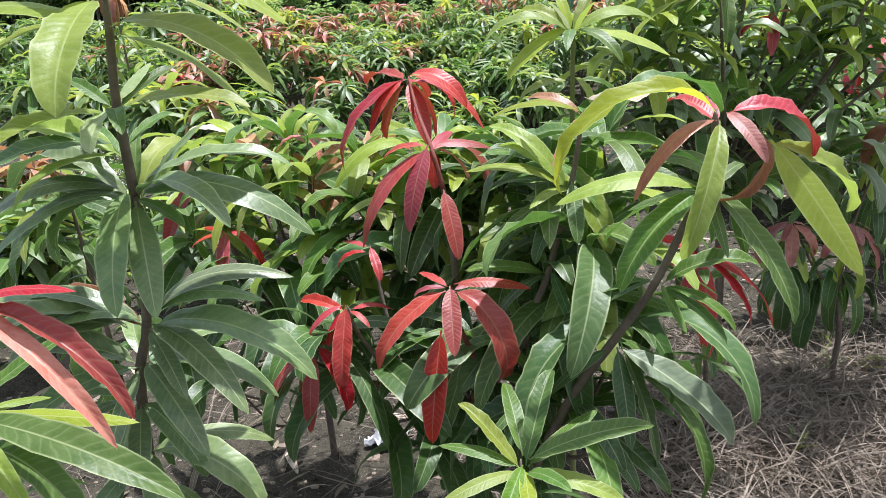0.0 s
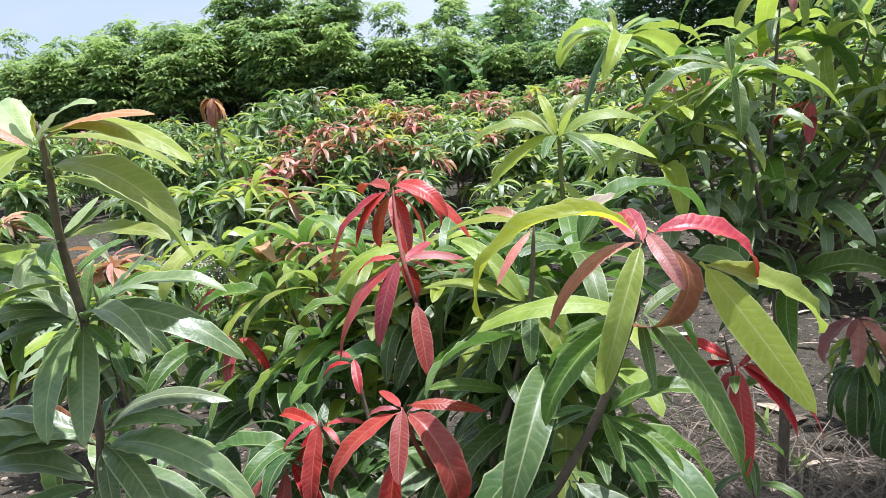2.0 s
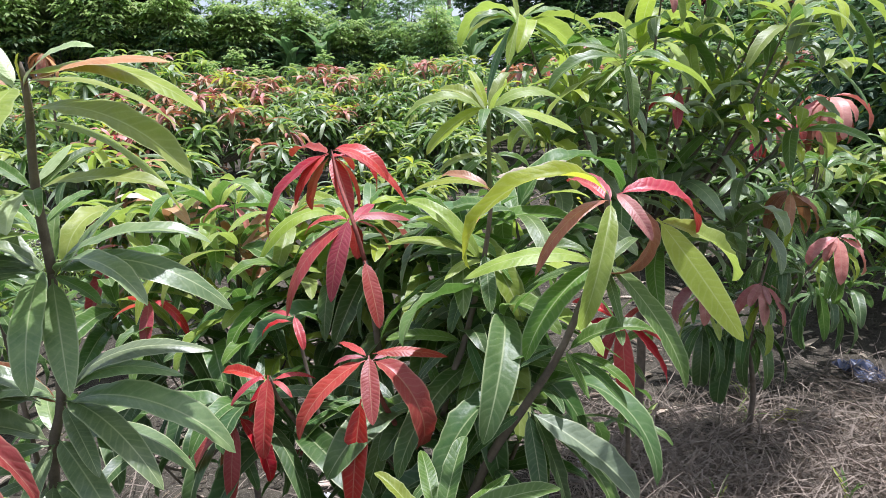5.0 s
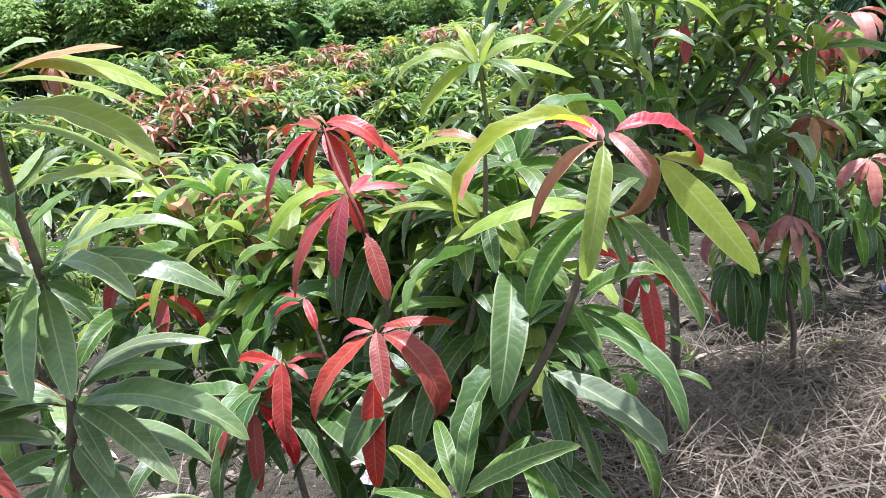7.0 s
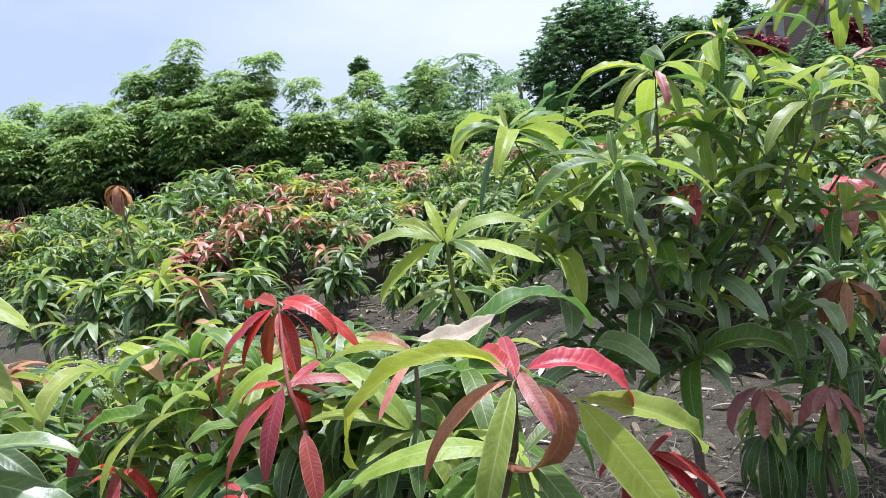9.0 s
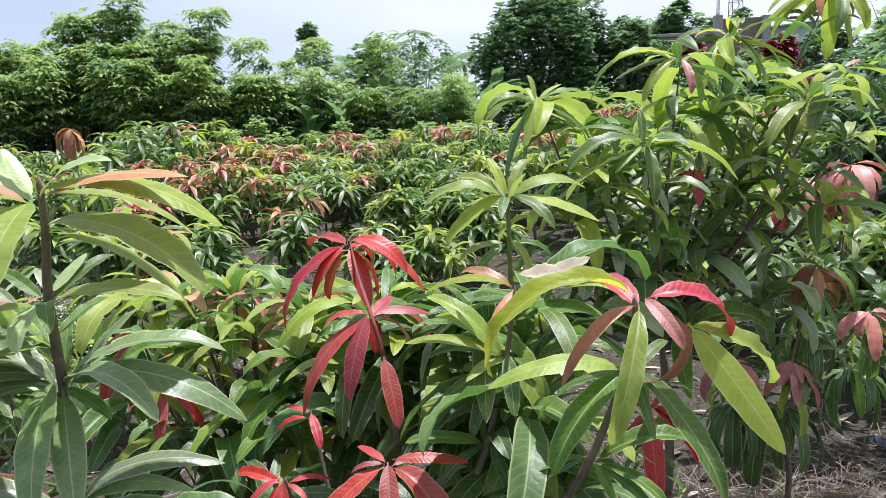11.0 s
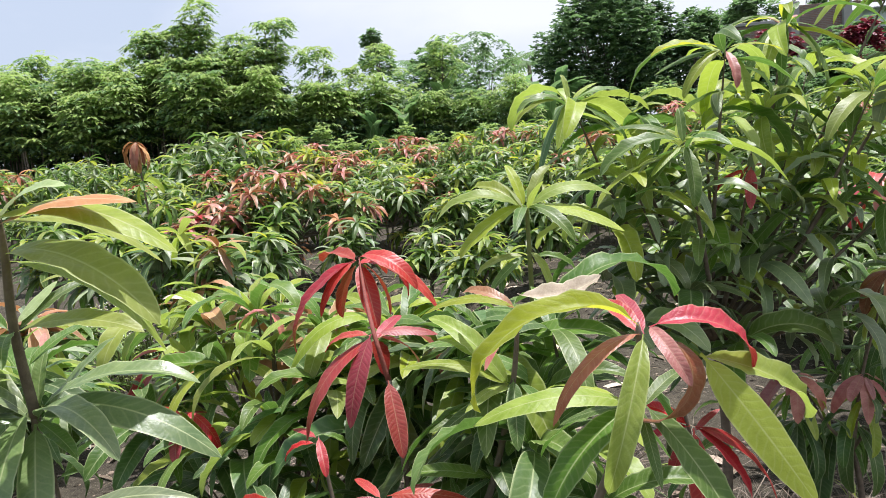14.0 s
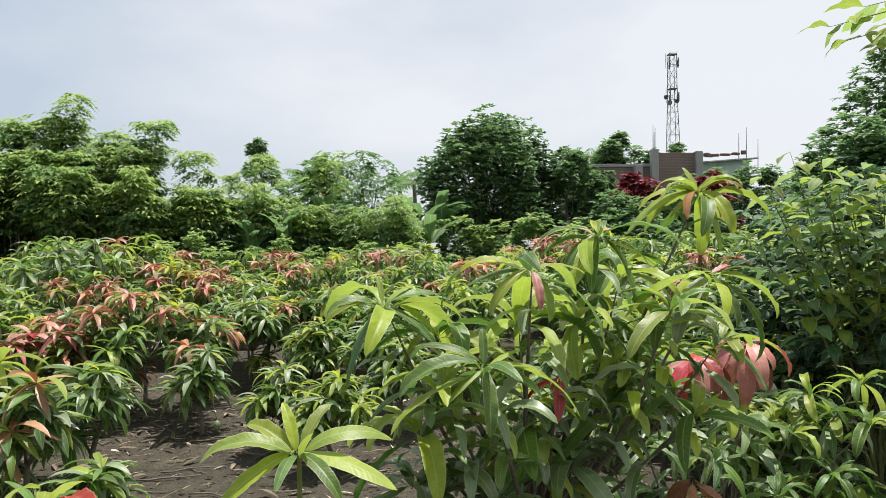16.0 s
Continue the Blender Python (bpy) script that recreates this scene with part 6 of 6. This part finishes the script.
WOOD_CHIP = plain_material("wood_chip", (0.13, 0.095, 0.065), (0.34, 0.27, 0.2), 0.85, 25.0)
lumps("wood_chips", 2600, 82, (0.005, 0.016), lambda r: (r.uniform(-2.2, 2.2), 1.0 + 3.6 * r.random() ** 1.2), WOOD_CHIP, "pale wood chips and crumbs strewn on the soil", "wood chips")


def flower_weed(at, seed):
    rng = random.Random(seed)
    p = thing("flowering_weed", (at[0], at[1], ground_height(*at)), "feathery weed with tiny white flower heads", "weed", "flowering weeds")
    leaves, heads = [], []
    for k in range(9):
        tip = Vector((rng.uniform(-0.2, 0.2), rng.uniform(-0.2, 0.2), rng.uniform(0.25, 0.5)))
        part("stalk", tube_mesh("stalk", curve_points([(0, 0, 0), tip * 0.5 + Vector((0, 0, 0.04)), tip], 3), [0.004] * 4 + [0.002] * 3, GREEN_STEM, 4), p)
        for j in range(16):
            c = tip * rng.uniform(0.25, 1.0)
            leaves.append((LEAFLET[0], leaf_pose(c, rng.uniform(0, 360), 0.05, rng.uniform(-0.02, 0.03), 0, 0.8), "u"))
        for j in range(16):
            c = tip + Vector((rng.uniform(-0.08, 0.08), rng.uniform(-0.08, 0.08), rng.uniform(-0.05, 0.06)))
            heads.append((LEAFLET[1], leaf_pose(c, rng.uniform(0, 360), 0.008, 0.003, 0, 2.2), "flower"))
    part("leaves", foliage_mesh("leaves", leaves, ["u"]), p, kind="stuff")
    part("bloom", foliage_mesh("bloom", heads, ["flower"]), p, "tiny white flower heads", kind="stuff")
    return p


LEAF["flower"] = FLOWER
for _k, _c in enumerate([(-2.35, 4.35), (-2.6, 4.6), (-2.15, 4.1), (-2.75, 4.3), (-2.45, 4.85)]):
    flower_weed(_c, 1300 + _k)


def crumpled(name, at, sx, sy, height, material, label, category, seed):
    """A crumpled sheet lying on the soil."""
    n = 12
    verts = []
    for j in range(n + 1):
        for i in range(n + 1):
            u, v = i / n - 0.5, j / n - 0.5
            q = noise.noise_vector((u * 4 + seed, v * 4, seed))
            verts.append((u * sx * (1 + 0.5 * q.x), v * sy * (1 + 0.5 * q.y), 0.004 + height * abs(q.z + 0.6 * noise.noise((u * 11, v * 11, seed)))))
    faces = [(j * (n + 1) + i, j * (n + 1) + i + 1, (j + 1) * (n + 1) + i + 1, (j + 1) * (n + 1) + i) for j in range(n) for i in range(n)]
    ob = new(name, pydata(name, verts, faces, [material], False))
    ob.location = (*at, ground_height(*at) + 0.004)
    ob.rotation_euler = (0, 0, seed)
    mod = ob.modifiers.new("thick", "SOLIDIFY")
    mod.thickness = 0.002
    return tagged(ob, label, category)


crumpled("paper_scrap", (-0.24, 2.0), 0.11, 0.09, 0.05, PAPER, "crumpled white paper scrap lying on the soil", "paper", 3.1)
crumpled("plastic_bag", (1.95, 2.85), 0.2, 0.15, 0.05, BLUE_PLASTIC, "crumpled dark blue plastic bag on the soil", "plastic bag", 1.7)
crumpled("plastic_bag", (2.05, 2.6), 0.12, 0.1, 0.05, BLUE_PLASTIC, "torn piece of dark blue plastic on the soil", "plastic bag", 5.2)
crumpled("paper_scrap", (0.62, 2.2), 0.1, 0.05, 0.03, PAPER, "thin pale scrap lying on the soil", "paper", 4.4)


def fallen_leaf(at, size, color, turn, label):
    v, f, uv = NEAR[40, 1]
    ob = new("fallen_leaf", pydata("fallen_leaf", v, f, [LEAF[color]], True, uv))
    ob.matrix_basis = Matrix.Translation((*at, ground_height(*at) + 0.012)) @ pose(0, 0, 0, 12, 4, turn) @ Matrix.Scale(size, 4)
    return tagged(ob, label, "leaf", "fallen leaves")


fallen_leaf((1.38, 2.5), 0.17, "y", 20, "yellowed mango leaf fallen on the straw")
fallen_leaf((1.5, 2.44), 0.15, "y", 160, "yellowed mango leaf fallen on the straw")
fallen_leaf((1.1, 2.62), 0.16, "w", 200, "bleached mango leaf fallen on the soil")
fallen_leaf((1.2, 2.78), 0.14, "w", 80, "bleached mango leaf fallen on the soil")
fallen_leaf((-0.55, 1.95), 0.13, "w", 300, "bleached mango leaf fallen on the soil")
fallen_leaf((-0.3, 2.12), 0.12, "w", 10, "bleached mango leaf fallen on the soil")
fallen_leaf((0.95, 2.85), 0.16, "k", 40, "dry brown mango leaf fallen on the soil")


def twig(at, length, turn, thick, label):
    rng = random.Random(int(turn * 10))
    pts = [(length * (i / 5 - 0.5), rng.uniform(-0.02, 0.02), rng.uniform(0, 0.015)) for i in range(6)]
    ob = new("twig", tube_mesh("twig", pts, [thick * (1 - 0.1 * i) for i in range(6)], BARK, 6))
    ob.matrix_basis = pose(at[0], at[1], ground_height(*at) + thick, 0, 0, turn)
    return tagged(ob, label, "twig", "fallen twigs")


for _k in range(60):
    twig((_rng.uniform(-3.0, -0.6), _rng.uniform(4.6, 8.4)), _rng.uniform(0.15, 0.5), _rng.uniform(0, 360), _rng.uniform(0.004, 0.009), "dry bent twig lying on the soil")
twig((0.62, 2.05), 0.55, -38, 0.012, "grey fallen branch lying on the soil")
twig((0.85, 1.9), 0.4, 12, 0.007, "dry bent twig lying on the soil")


def fruit(at, top, seed):
    """A small green mango on a thin stalk."""
    p = thing("mango_fruit", (at[0], at[1], at[2]), "small unripe green mango hanging on a thin stalk", "fruit")
    bm = bmesh.new()
    bmesh.ops.create_uvsphere(bm, u_segments=16, v_segments=12, radius=0.034)
    for v in bm.verts:
        v.co.x *= 0.85 + 4.0 * max(0, -v.co.z)
        v.co.z *= 1.2
    for f in bm.faces:
        f.smooth = True
    me = bpy.data.meshes.new("flesh")
    bm.to_mesh(me)
    bm.free()
    me.materials.append(FRUIT)
    part("flesh", me, p)
    part("stalk", tube_mesh("stalk", curve_points([(0, 0, 0.035), Vector(top) - Vector(at)], 3), [0.003] * 4, GREEN_STEM, 5), p)
    return p


fruit((-1.15, 6.5, 0.13), (-1.22, 6.55, 0.45), 1)
